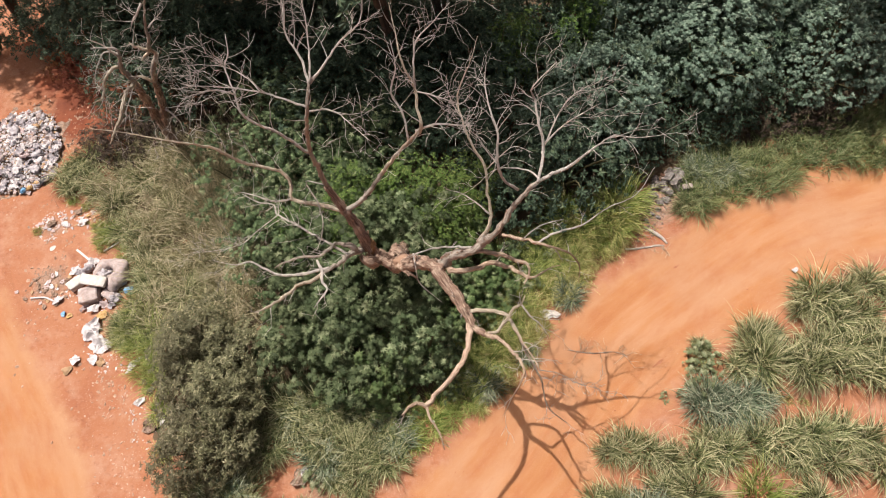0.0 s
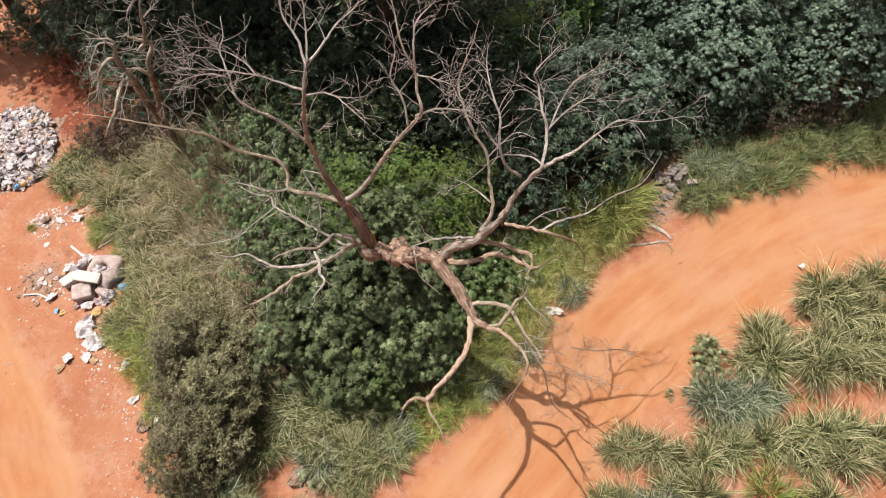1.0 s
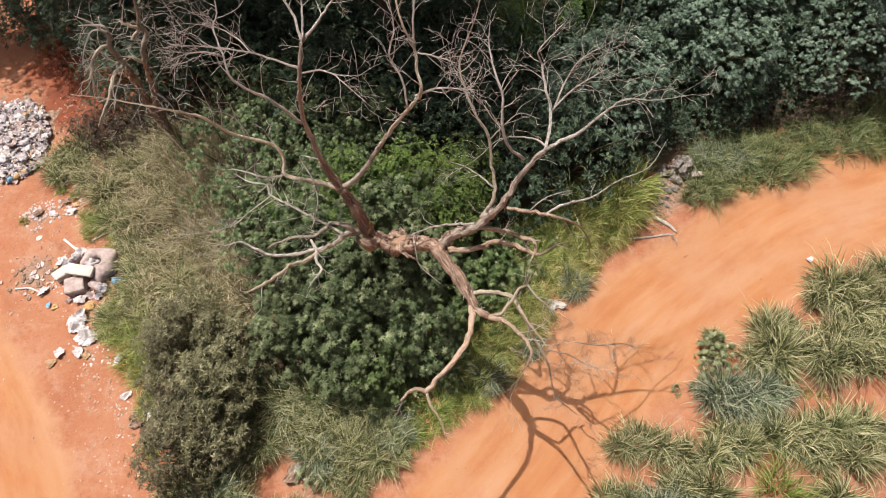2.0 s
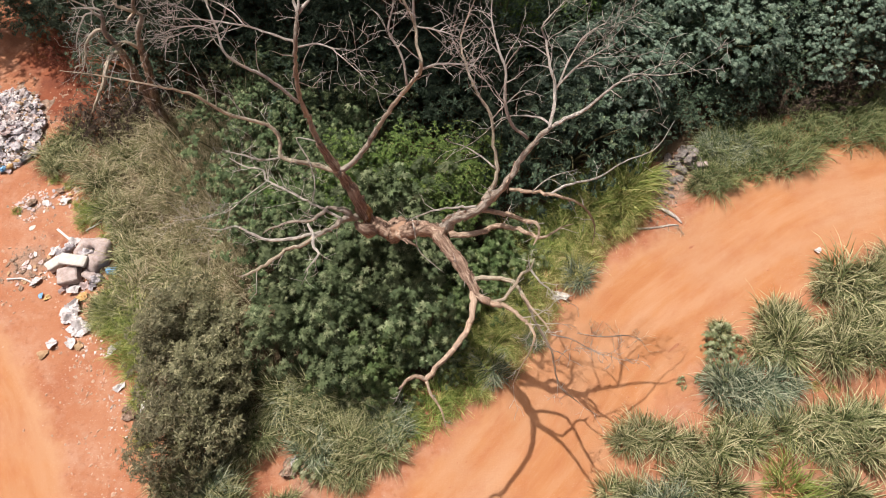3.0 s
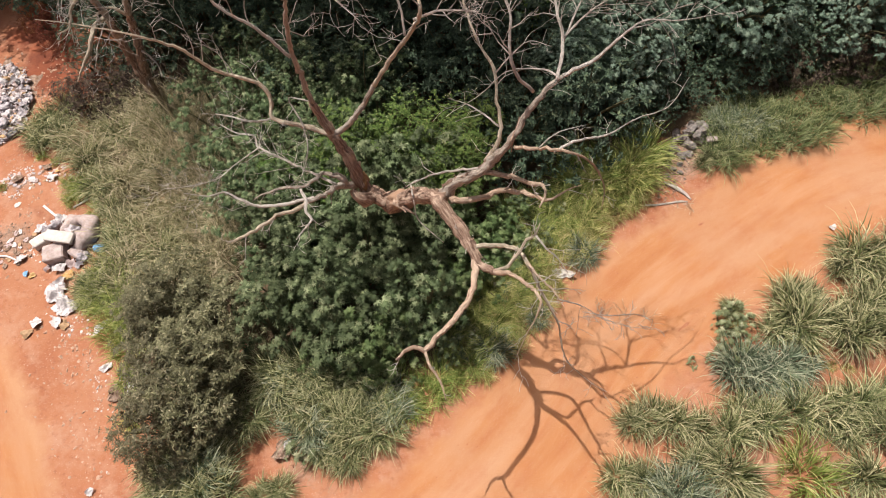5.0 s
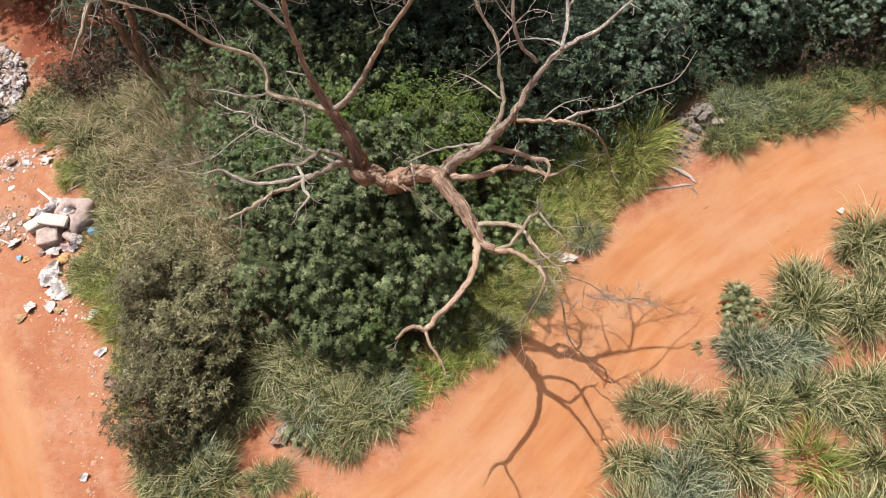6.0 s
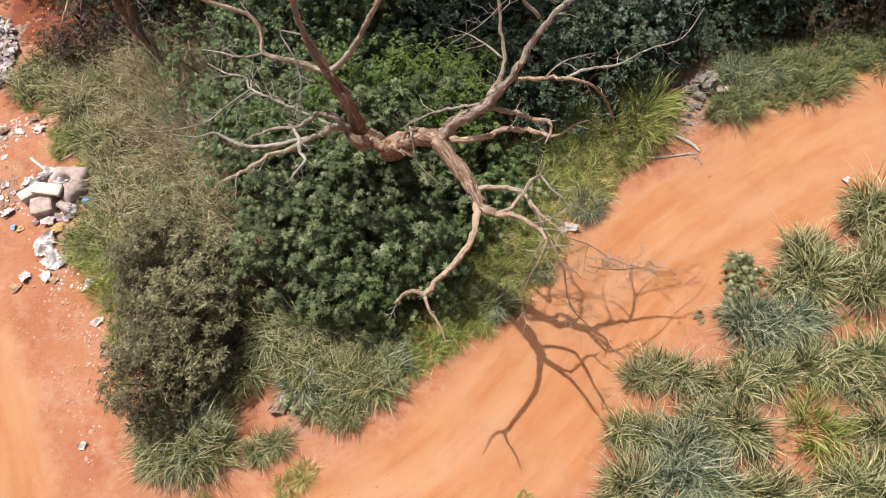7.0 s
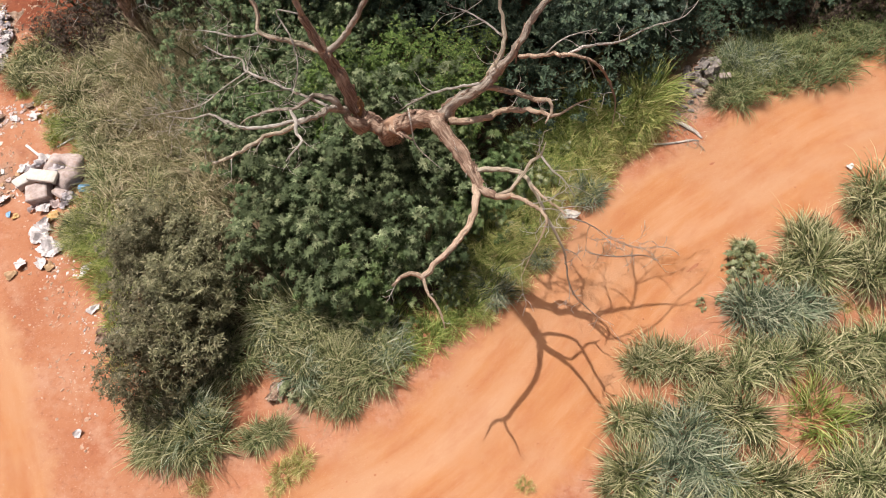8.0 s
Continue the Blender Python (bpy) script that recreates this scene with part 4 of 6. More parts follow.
limb(snag, [(-8.32, 13.61, 5.40, 0.054), (-8.48, 13.50, 5.60, 0.041), (-8.58, 13.46, 5.70, 0.03), (-8.65, 13.49, 5.80, 0.014)], 5, 0.40)
limb(snag, [(-8.32, 13.63, 5.40, 0.043), (-8.51, 13.62, 5.20, 0.036), (-8.71, 13.60, 5.00, 0.014)], 5, 0.40)
limb(snag, [(-7.98, 13.61, 6.20, 0.024), (-7.84, 13.75, 6.30, 0.018), (-7.61, 13.79, 6.40, 0.008)], 5, 0.40)
limb(snag, [(-7.88, 13.75, 6.90, 0.036), (-8.03, 13.61, 6.70, 0.03), (-8.23, 13.54, 6.50, 0.024), (-8.35, 13.38, 6.30, 0.01)], 5, 0.40)
limb(snag, [(-8.81, 13.71, 4.00, 0.054), (-8.91, 13.63, 4.20, 0.048), (-9.00, 13.58, 4.40, 0.036), (-9.16, 13.54, 4.40, 0.024)], 5, 0.40)
limb(snag, [(-9.22, 13.57, 4.30, 0.042), (-9.29, 13.39, 4.40, 0.036), (-9.43, 13.22, 4.40, 0.017)], 5, 0.40)
limb(snag, [(-9.22, 13.57, 5.25, 0.036), (-9.20, 13.56, 5.50, 0.03), (-9.45, 13.50, 5.60, 0.022), (-9.76, 13.39, 5.70, 0.01)], 5, 0.40)
limb(snag, [(-8.96, 13.81, 3.40, 0.03), (-8.83, 13.82, 3.90, 0.024), (-8.60, 13.89, 4.30, 0.017), (-8.43, 13.89, 4.60, 0.008)], 5, 0.40)
limb(snag, [(-8.36, 13.77, 5.00, 0.06), (-8.41, 13.70, 4.80, 0.036), (-8.56, 13.68, 4.60, 0.018)], 5, 0.40)
limb(snag, [(-9.23, 13.92, 2.60, 0.036), (-8.86, 13.65, 2.60, 0.029), (-8.62, 13.45, 2.40, 0.019), (-8.54, 13.20, 2.20, 0.01)], 5, 0.40)
limb(snag, [(-9.41, 13.62, 4.00, 0.019), (-9.69, 13.09, 3.60, 0.014), (-9.82, 12.86, 3.30, 0.011), (-9.97, 12.67, 3.00, 0.006)], 5, 0.40)
limb(snag, [(-9.38, 13.66, 3.90, 0.095), (-9.33, 13.54, 4.40, 0.081), (-9.34, 13.44, 4.90, 0.067), (-9.23, 13.54, 5.20, 0.052), (-9.33, 13.55, 5.40, 0.038), (-9.56, 13.61, 5.60, 0.024), (-9.90, 13.64, 5.80, 0.009)], 5, 0.40)
limb(snag, [(-8.76, 13.68, 4.10, 0.09), (-8.54, 13.63, 4.70, 0.076), (-8.27, 13.74, 5.10, 0.062), (-8.30, 13.63, 5.40, 0.052), (-8.10, 13.55, 5.90, 0.043), (-7.96, 13.56, 6.40, 0.033), (-7.72, 13.65, 7.00, 0.025), (-7.61, 13.80, 7.40, 0.019)], 5, 0.40)

# ---- shrubs ----
castor = [make_bush("castor_bush", "dark green castor bush with star-shaped leaves", 20 + i, 1.9 + 0.25 * i, 0.9, 42, 6, 0.17, PALM, CASTOR, 0.35, 0.32, shell=0.6) for i in range(4)]
CENTRE = [(-4.8, 5.5), (-5.0, 6.6), (-5.0, 8.6), (-3.9, 10.8), (-2.0, 11.0), (0.2, 11.2), (-0.1, 9.0), (-0.2, 7.0), (-0.6, 6.4), (-1.4, 5.7), (-3.0, 5.6), (-4.0, 5.7)]
clones(castor, scatter(CENTRE, 0.85, 3), 4, "castor thicket under the dead tree", 0.8, 1.15)

grey = [make_bush("leafy_shrub", "grey-green shrub of small star-shaped leaf tufts", 40 + i, 1.9 + 0.2 * i, 0.95, 520, 1, 0.155, STAR, GREYLEAF, 0.4, 0.3, shell=0.6) for i in range(3)]
SHRUBS = [(-6.9, 3.2), (-7.75, 5.0), (-7.5, 6.6), (-6.0, 7.2), (-5.2, 6.4), (-5.3, 4.4), (-6.2, 3.0)]
clones(grey, scatter(SHRUBS, 0.95, 5), 6, "shrubs on the corner", 0.85, 1.2)

vines = [make_bush("vine_mound", "bright green creeper smothering a small tree", 60 + i, 3.6, 1.1, 1100, 1, 0.10, SPRIG, VINE, 0.5, 0.35, 0.45, category="creeper", shell=0.75) for i in range(2)]
clones(vines, [(-0.5, 10.7, 0.86), (0.3, 10.5, 0.78), (-3.6, 10.6, 0.72), (-4.6, 10.2, 0.6), (-2.6, 10.9, 0.8), (0.6, 11.2, 0.8), (-1.5, 11.2, 0.85), (-0.1, 9.9, 0.75), (-3.1, 9.9, 0.6)], 7, "creeper mounds", 0.95, 1.05)

blue = [make_bush("tall_shrub", "tall domed blue-green shrub with palmate leaves", 80 + i, 4.0, 2.0, 560, 5, 0.115, PALM, CASTOR_BLUE, 0.35, 0.14, 0.45, 16, 0.035, shell=0.85) for i in range(3)]
BACK_RIGHT = [(5.2, 14.6, 0.98), (8.7, 16.5, 1.05), (12.8, 16.7, 0.9), (6.6, 18.2, 0.9), (15.8, 18.2, 0.95), (3.6, 13.9, 0.62), (10.9, 19.0, 1.0)]
clones(castor, [(-1.3, 10.0, 1.12), (-0.6, 9.7, 1.1), (-1.9, 10.4, 1.12), (-0.4, 6.6, 0.7), (-0.9, 6.1, 0.7)], 61, "castor thicket under the dead tree", 0.95, 1.05)
young = [make_bush("castor_bush", "young light green castor bush with soft leaves", 30 + i, 1.2, 0.7, 30, 6, 0.13, PALM, YOUNGLEAF, 0.4, 0.35, shell=0.6) for i in range(2)]
clones(young, [(0.2, 7.7, 1.0), (0.7, 8.1, 1.1), (-0.2, 7.3, 0.9), (1.0, 9.0, 1.1), (0.3, 8.5, 1.0), (-2.1, 5.3, 0.9), (-1.4, 5.1, 0.9), (-3.1, 5.3, 0.8), (0.9, 7.5, 0.9), (1.4, 8.6, 1.0), (0.6, 9.5, 1.2), (1.8, 9.4, 0.9), (-1.9, 5.9, 1.35), (-1.1, 6.4, 1.35)], 63, "young castor bushes at the thicket's edge", 0.9, 1.1)
clones(blue, BACK_RIGHT, 8, "tall shrubs beyond the track", 0.97, 1.05)
clones(vines, [(4.5, 18.2, 1.0), (2.2, 17.0, 0.8)], 58, "creeper mounds", 0.95, 1.05)

green = [make_bush("green_shrub", "mid-green leafy shrub tangled with creeper", 90 + i, 2.3, 1.0, 95, 7, 0.095, PALM_SMALL, GREENLEAF, 0.45, 0.5, 0.35, shell=0.65) for i in range(3)]
GREENS = [(-6.4, 9.8), (-6.8, 12.0), (-8.0, 14.4), (-8.2, 15.6), (-6.4, 15.4), (-4.2, 14.4), (-2.4, 12.6), (-2.4, 10.9), (-4.2, 10.4), (-4.6, 8.6), (-5.6, 7.6)]
clones(green, scatter(GREENS, 1.0, 33) + [(-2.6, 13.0, 1.1), (-3.2, 13.5, 1.1), (-3.5, 12.6, 1.1), (-1.8, 12.2, 1.0), (-2.3, 13.8, 1.1)], 34, "green shrubs behind the dead tree", 0.8, 1.15)

under = [make_bush("woodland_bush", "dark green bush in deep woodland shade", 100 + i, 2.6, 1.35, 195, 2, 0.165, SPRIG, WOODLEAF, 0.5, 0.3, 0.3, 10, 0.025) for i in range(3)]
UNDER = [(-13.5, 17.5), (-9.5, 15.8), (-6.0, 15.8), (-4.2, 14.2), (1.0, 11.6), (2.4, 11.2), (3.4, 12.2), (6.6, 14.2), (10.0, 16.2), (14.0, 17.8), (18.5, 19.5), (18.5, 21.5), (-13.5, 22.0)]
clones(under, scatter(UNDER, 1.55, 9), 10, "woodland undergrowth", 0.75, 1.25)
clones(under, [(-15.2, 18.9, 0.8), (-14.3, 19.6, 1.0), (-16.2, 20.4, 1.0), (-13.2, 18.6, 0.95), (-12.2, 17.2, 0.9), (-11.2, 16.2, 0.9)], 12, "woodland undergrowth", 0.9, 1.1)


def make_wood_tree(seed, h, r):
    """A woodland tree: tapered trunk, limbs, and a crown of many leaf sprays."""
    rng = random.Random(seed)
    tree = thing("woodland_tree", "tall dark leafy woodland tree", "tree")
    trunk = Soup()
    tube(trunk, spline([(0, 0, -0.2, 0.24), (0.15, 0.1, h * 0.25, 0.2), (0.05, -0.1, h * 0.5, 0.15), (0.2, 0.1, h * 0.8, 0.07)], 0.3), 9, 0.2, rng)
    part("trunk", trunk, LIVEBARK, tree, smooth=True)
    crown = Soup()
    for k in range(9):
        a = k * 2.4 + rng.random()
        z0 = h * rng.uniform(0.3, 0.6)
        end = np.array((math.cos(a) * r * rng.uniform(0.5, 0.9), math.sin(a) * r * rng.uniform(0.5, 0.9), z0 + h * rng.uniform(0.12, 0.35)))
        arm = Soup()
        tube(arm, spline([(0.1, 0, z0, 0.08), (end[0] * 0.5, end[1] * 0.5, z0 * 0.45 + end[2] * 0.55, 0.05), (*end, 0.015)], 0.3), 6, 0.1, rng)
        part("branch", arm, LIVEBARK, tree, smooth=True)
        pts, dirs = dome_points(rng, 165, r * 0.55, h * 0.28, 0.4, 0.3, seed + k, 0.45)
        normals = [np.array((0, 0, 1.0)) + d * 0.8 for d in dirs]
        crown.stamp(SPRIG[0], SPRIG[1], turns(normals, [rng.uniform(0, 6.28) for _ in pts], [rng.uniform(0.16, 0.30) for _ in pts]), pts + end - np.array((0, 0, h * 0.1)))
    part("crown", crown, WOODLEAF, tree)
    return tree


wood = [make_wood_tree(300 + i, 9.5 + i, 3.0) for i in range(3)]
# crowns mostly out of view; (-17.8, 20.6) is added only to shade the bank
WOODS = [(-12.6, 21.4), (-17.8, 20.6), (-9.2, 20.0), (-5.6, 19.3), (-2.0, 17.4), (-0.1, 18.9), (-6.8, 21.4), (-3.4, 20.8), (4.2, 21.0), (8.6, 21.4), (13.0, 20.6), (17.4, 21.6)]
clones(wood, WOODS, 13, "woodland edge", 0.9, 1.15)

# ---- grasses ----
tufts = [make_grass("arching tuft of green guinea grass on red soil", 200 + i, 300, 1.08 + 0.1 * i, 0.30, 0.023, GRASS, 1.25, 80, mess=0.9, skirt=HALFDRY) for i in range(4)]
blue_tufts = [make_grass("dense blue-green tuft of arching grass", 220 + i, 340, 1.12, 0.40, 0.021, BLUEGRASS, 1.3, 80, mess=1.0) for i in range(2)]
lush = [make_grass("bright green roadside grass with yellow blades", 240 + i, 280, 0.7 + 0.1 * i, 0.34, 0.014, LUSH, 1.0, 76) for i in range(3)]

FIELD_NEAR = [(4.11, 2.63, 0.85), (4.62, 2.52, 0.80), (5.92, 2.87, 0.90), (6.65, 2.77, 0.90), (7.10, 2.53, 0.75), (6.28, 1.35, 1.00), (7.05, 1.35, 1.00), (4.11, 1.39, 0.90), (3.74, 1.11, 0.80), (8.71, 1.62, 1.00), (9.19, 1.40, 1.10), (9.78, 2.74, 1.00), (9.82, 1.79), (7.67, 1.18, 0.80), (9.68, 0.88), (6.52, 0.69), (4.75, 0.53), (8.24, 0.63)]
FIELD_MIDDLE = [(5.00, 4.04, 1.05), (5.60, 3.90, 0.90), (4.53, 3.88, 0.70), (6.18, 3.73, 0.80), (7.31, 4.16, 1.00), (7.72, 3.94, 0.95), (6.86, 3.75, 0.75), (8.55, 4.28, 1.00), (9.30, 4.27, 1.00), (10.09, 4.43, 1.00), (10.86, 4.48, 1.00), (11.58, 4.34, 1.00), (11.92, 3.73), (9.64, 3.80, 0.90), (10.53, 3.78, 0.90)]
FIELD_FAR = [(11.24, 8.53, 1.10), (11.96, 8.73), (12.88, 9.02, 1.10), (12.46, 8.09), (11.58, 7.90), (10.66, 8.16, 0.80), (8.96, 7.16), (9.15, 6.48), (8.49, 6.39, 0.80), (9.99, 6.66), (10.85, 6.93), (11.68, 7.03), (12.51, 7.13), (12.30, 6.36), (11.35, 6.35), (10.37, 6.25), (9.57, 7.34, 0.75), (7.54, 6.97, 0.50), (13.61, 8.65, 1.10), (13.35, 7.22), (13.09, 6.38)]
clones(tufts, FIELD_MIDDLE, 14, "grass tufts in the field", 0.85, 1.15)
clones(tufts, FIELD_FAR, 15, "grass tufts in the field", 0.85, 1.15)
clones(lush, [(8.48, 2.77, 1.05)], 76, "grass tufts in the field", 1.5, 1.6)
clones(tufts, FIELD_NEAR, 16, "grass tufts in the field", 0.85, 1.15)
clones(blue_tufts, [(7.47, 5.28, 1.00), (8.42, 5.36, 1.00), (8.94, 5.47, 0.85), (7.94, 5.13, 0.90), (5.53, 1.91, 1.15), (5.89, 1.48, 1.10), (4.98, 1.41, 1.10), (5.39, 2.27, 0.90), (1.15, 5.75, 0.8), (3.75, 8.55, 0.75), (2.4, 6.6, 0.5), (8.7, 12.8, 0.75), (8.4, 13.2, 0.75), (9.1, 13.1, 0.8), (9.7, 13.3, 0.7)], 15, "blue-green grass tufts", 0.95, 1.1)
meadow("grass", "guinea grass covering the field", "grass", scatter([(9.5, -4.0), (9.5, 0.2), (13.0, 1.5), (14.0, 5.0), (15.5, 8.5), (20.0, 9.5), (20.0, -4.0)], 1.9, 16), 17, 80, 1.25, 0.5, 0.04, GRASS)

CORNER = [(-6.6, 2.1, 1.1), (-6.0, 1.85, 1.15), (-5.4, 2.0, 1.1), (-6.3, 2.6, 1.2), (-5.6, 2.7, 1.2), (-6.9, 2.6, 0.9), (-5.9, 2.3, 1.2), (-4.3, 2.0, 0.7), (-3.9, 2.2, 0.6), (-4.9, 3.9), (-5.3, 3.5, 0.9), (-3.9, 4.3), (-3.3, 4.0), (-3.4, 3.5, 0.9), (-2.7, 4.4), (-2.6, 3.8), (-2.9, 3.2), (-2.1, 3.5), (-2.0, 4.2), (-1.5, 3.6, 0.95), (-1.4, 4.3), (-2.4, 2.95, 0.8), (-4.4, 4.7), (-5.7, 4.2, 0.9), (-4.3, 5.1, 1.1), (-3.7, 4.9, 1.1), (-3.1, 4.75, 1.1), (-4.0, 4.5), (-2.5, 4.85), (-1.9, 4.8, 0.9), (-3.6, 5.3), (-6.6, 1.7, 0.8)]
corner_tufts = [make_grass("arching tuft of grey-green grass at the thicket's corner", 230 + i, 420, 0.98 + 0.08 * i, 0.34, 0.017, CORNERGRASS, 1.35, 78, mess=1.1) for i in range(3)]
clones(corner_tufts + corner_tufts + blue_tufts[:1], CORNER, 18, "grass on the corner of the thicket", 0.85, 1.1)
weeds = [make_bush("weed", "low broad-leaved green weed on bare soil", 140, 0.32, 0.55, 14, 4, 0.09, PALM, WEED, stems=5, stem_r=0.01)]
yellow = [make_grass("yellowing roadside grass clump with straw blades", 250 + i, 240, 0.62 + 0.1 * i, 0.34, 0.013, YELLOWGRASS, 1.2, 70, mess=1.3) for i in range(2)]
clones(tufts, [(7.9, 12.0, 0.55), (8.3, 12.2, 0.6), (7.6, 11.75, 0.4)], 68, "grass beside the rubble", 0.9, 1.1)
VERGE = [(-0.9, 4.1, 0.8), (-0.4, 4.5, 0.8), (-1.2, 4.9), (-0.2, 5.0), (0.2, 4.8, 0.8), (0.6, 5.3, 0.8), (0.4, 5.8), (0.9, 5.9, 0.9), (1.2, 6.4), (1.7, 6.2, 0.6), (1.5, 6.9), (1.2, 7.6), (1.9, 7.5), (2.2, 8.2), (1.5, 8.4), (3.0, 9.6), (3.9, 9.8), (4.6, 10.5), (3.6, 10.6, 1.2), (5.2, 10.9, 1.2), (5.3, 11.4, 1.6), (4.6, 11.4, 1.6), (4.0, 11.0, 1.5), (5.7, 12.0, 1.5), (2.6, 10.4, 1.2), (1.8, 10.0, 1.2), (6.0, 12.2, 1.2), (3.8, 11.6, 1.3), (0.6, 6.5), (0.9, 7.0), (1.6, 9.3), (2.7, 9.2), (3.3, 10.1, 1.1)]
clones(lush, VERGE, 19, "roadside grass", 0.85, 1.15)
clones(lush, [(-1.0, 8.6, 1.5), (-0.6, 8.3, 1.3), (-0.3, 8.0, 1.2), (-1.1, 9.0, 1.4), (-0.8, 8.0, 1.1)], 77, "roadside grass", 0.9, 1.15)
clones(weeds, [(1.5, 8.6, 1.4), (1.9, 8.9, 1.3), (2.2, 9.3, 1.4), (1.3, 9.2, 1.5), (1.7, 7.8, 1.1), (2.7, 9.9, 1.2)], 66, "broad-leaved weeds")
EDGE = [(0.8, 6.3, 1.1), (1.0, 7.3, 1.2), (0.7, 6.9, 1.1), (1.4, 7.6, 1.1), (1.1, 8.3, 1.1), (1.6, 6.6), (0.4, 6.1), (1.7, 5.9, 0.7), (2.1, 6.6, 0.9), (2.4, 7.1), (2.8, 7.5, 0.9), (2.5, 7.9), (3.5, 8.8), (3.9, 9.0, 0.9), (4.2, 9.3, 0.9), (4.3, 9.9), (4.8, 9.9, 0.9), (5.0, 10.3), (5.4, 10.4, 0.8), (5.6, 10.9, 0.9), (3.1, 8.9), (1.9, 6.9, 0.8), (5.9, 11.3, 0.8), (3.6, 9.5), (2.3, 8.7, 0.9), (0.9, 5.1, 0.6), (4.9, 11.0, 1.4), (4.2, 10.6, 1.3)]
clones(yellow, [(4.6, 11.1, 1.5), (5.1, 11.5, 1.6), (5.5, 11.9, 1.5), (4.2, 10.7, 1.4), (5.6, 11.5, 1.3), (4.9, 10.9, 1.3)], 67, "tall yellow-green grass by the rubble", 0.95, 1.1)
clones(yellow, EDGE, 51, "yellowing grass at the track edge", 0.85, 1.2)
clones(castor, [(0.5, 8.3, 0.5), (0.4, 7.6, 0.45), (1.9, 9.9, 0.4), (0.1, 5.6, 0.45), (0.3, 6.4, 0.4)], 53, "castor seedlings in the verge", 0.9, 1.1)
meadow("grass", "bright green grass filling the roadside", "grass", scatter([(-0.2, 5.3), (1.2, 6.0), (2.6, 7.6), (3.9, 9.2), (5.2, 10.9), (5.4, 12.0), (3.4, 11.6), (1.2, 9.8), (0.4, 7.4)], 0.62, 28), 29, 110, 0.65, 0.34, 0.014, LUSH)
meadow("grass", "short yellowed grass at the roadside", "grass", scatter([(0.8, 5.0), (1.9, 5.9), (3.4, 7.8), (4.8, 9.6), (6.2, 11.2), (5.6, 11.4), (3.4, 9.4), (1.6, 7.0)], 0.5, 54), 55, 60, 0.34, 0.34, 0.011, YELLOWGRASS, 1.4, 60, 1.6)
clones(under, [(6.6, 14.3, 0.55), (7.4, 14.2, 0.5), (8.4, 14.6, 0.5), (9.4, 15.0, 0.5), (10.4, 15.4, 0.55), (11.4, 15.6, 0.5), (12.4, 16.0, 0.5), (13.6, 16.6, 0.6), (14.8, 16.9, 0.6), (6.2, 13.4, 0.5), (5.4, 12.7, 0.6), (16.0, 17.2, 0.6)], 30, "woodland undergrowth", 0.9, 1.2)
NORTH = scatter([(7.9, 11.8), (9.6, 12.15), (11.3, 12.65), (12.6, 13.2), (15.5, 14.0), (20.0, 15.5), (20.0, 17.6), (14.0, 15.6), (10.5, 14.5), (8.1, 14.0)], 0.55, 20)
meadow("grass", "green guinea grass along the track", "grass", NORTH[::2], 21, 190, 0.85, 0.42, 0.018, TRACKGRASS)
meadow("grass", "olive green grass along the track", "grass", NORTH[1::2], 22, 180, 0.75, 0.42, 0.017, HALFGREEN)

DRY_AREA = [(-9.2, 7.4), (-9.7, 8.9), (-10.9, 11.2), (-12.2, 13.2), (-11.4, 15.2), (-8.4, 15.2), (-6.8, 12.8), (-6.2, 9.6), (-5.6, 7.4), (-7.6, 6.8)]
DRY_SPOTS = [q for k, q in enumerate(scatter(DRY_AREA, 0.6, 23)) if k % 6]
meadow("dry_grass", "tall straw-coloured dry grass in a dense stand", "grass", DRY_SPOTS[::4] + DRY_SPOTS[1::4], 24, 165, 1.05, 0.36, 0.019, DRYGRASS, 1.5, 80, 1.8)
meadow("dry_grass", "grey-green half dry grass in a dense stand", "grass", DRY_SPOTS[2::4] + DRY_SPOTS[3::4], 35, 160, 1.0, 0.36, 0.020, HALFDRY, 1.5, 78, 1.8)
meadow("dry_grass", "bare straw stalks and dead stems standing in the grass", "grass", DRY_SPOTS[::2], 62, 30, 1.5, 0.6, 0.013, DRYGRASS, 0.35, 55, 2.2)
meadow("dry_grass", "tall straw stems growing through the green shrubs", "grass", scatter([(-9.4, 11.2), (-9.0, 14.4), (-6.6, 14.6), (-4.6, 13.0), (-4.8, 10.6), (-5.8, 8.4), (-7.2, 8.6)], 0.7, 71), 72, 42, 2.3, 0.5, 0.015, DRYGRASS, 0.5, 80, 1.6)
clones(lush, [(-9.7, 7.2), (-9.4, 6.8), (-9.0, 6.1), (-9.5, 7.6, 1.1), (-9.0, 7.1, 1.1), (-8.7, 6.5, 1.1), (-8.6, 5.6, 0.9), (-8.4, 6.0), (-8.3, 4.8, 0.7), (-10.6, 9.9, 0.7), (-11.2, 10.7, 0.6), (-13.0, 11.9, 0.4), (-12.5, 11.7, 0.4), (-13.9, 10.7, 0.35), (-7.9, 3.7, 0.6)], 25, "grass by the dump", 0.85, 1.1)
clones(yellow, [(-3.5, 1.3, 0.75), (-3.2, 1.5, 0.6), (1.85, 1.15, 0.4), (-5.4, 0.9, 0.4), (-3.7, 0.9, 0.45), (7.6, 6.6, 0.5), (9.8, 5.45, 0.35), (9.5, 5.5, 0.3), (10.2, 5.4, 0.3)], 26, "stray weeds on the track", 0.9, 1.1)
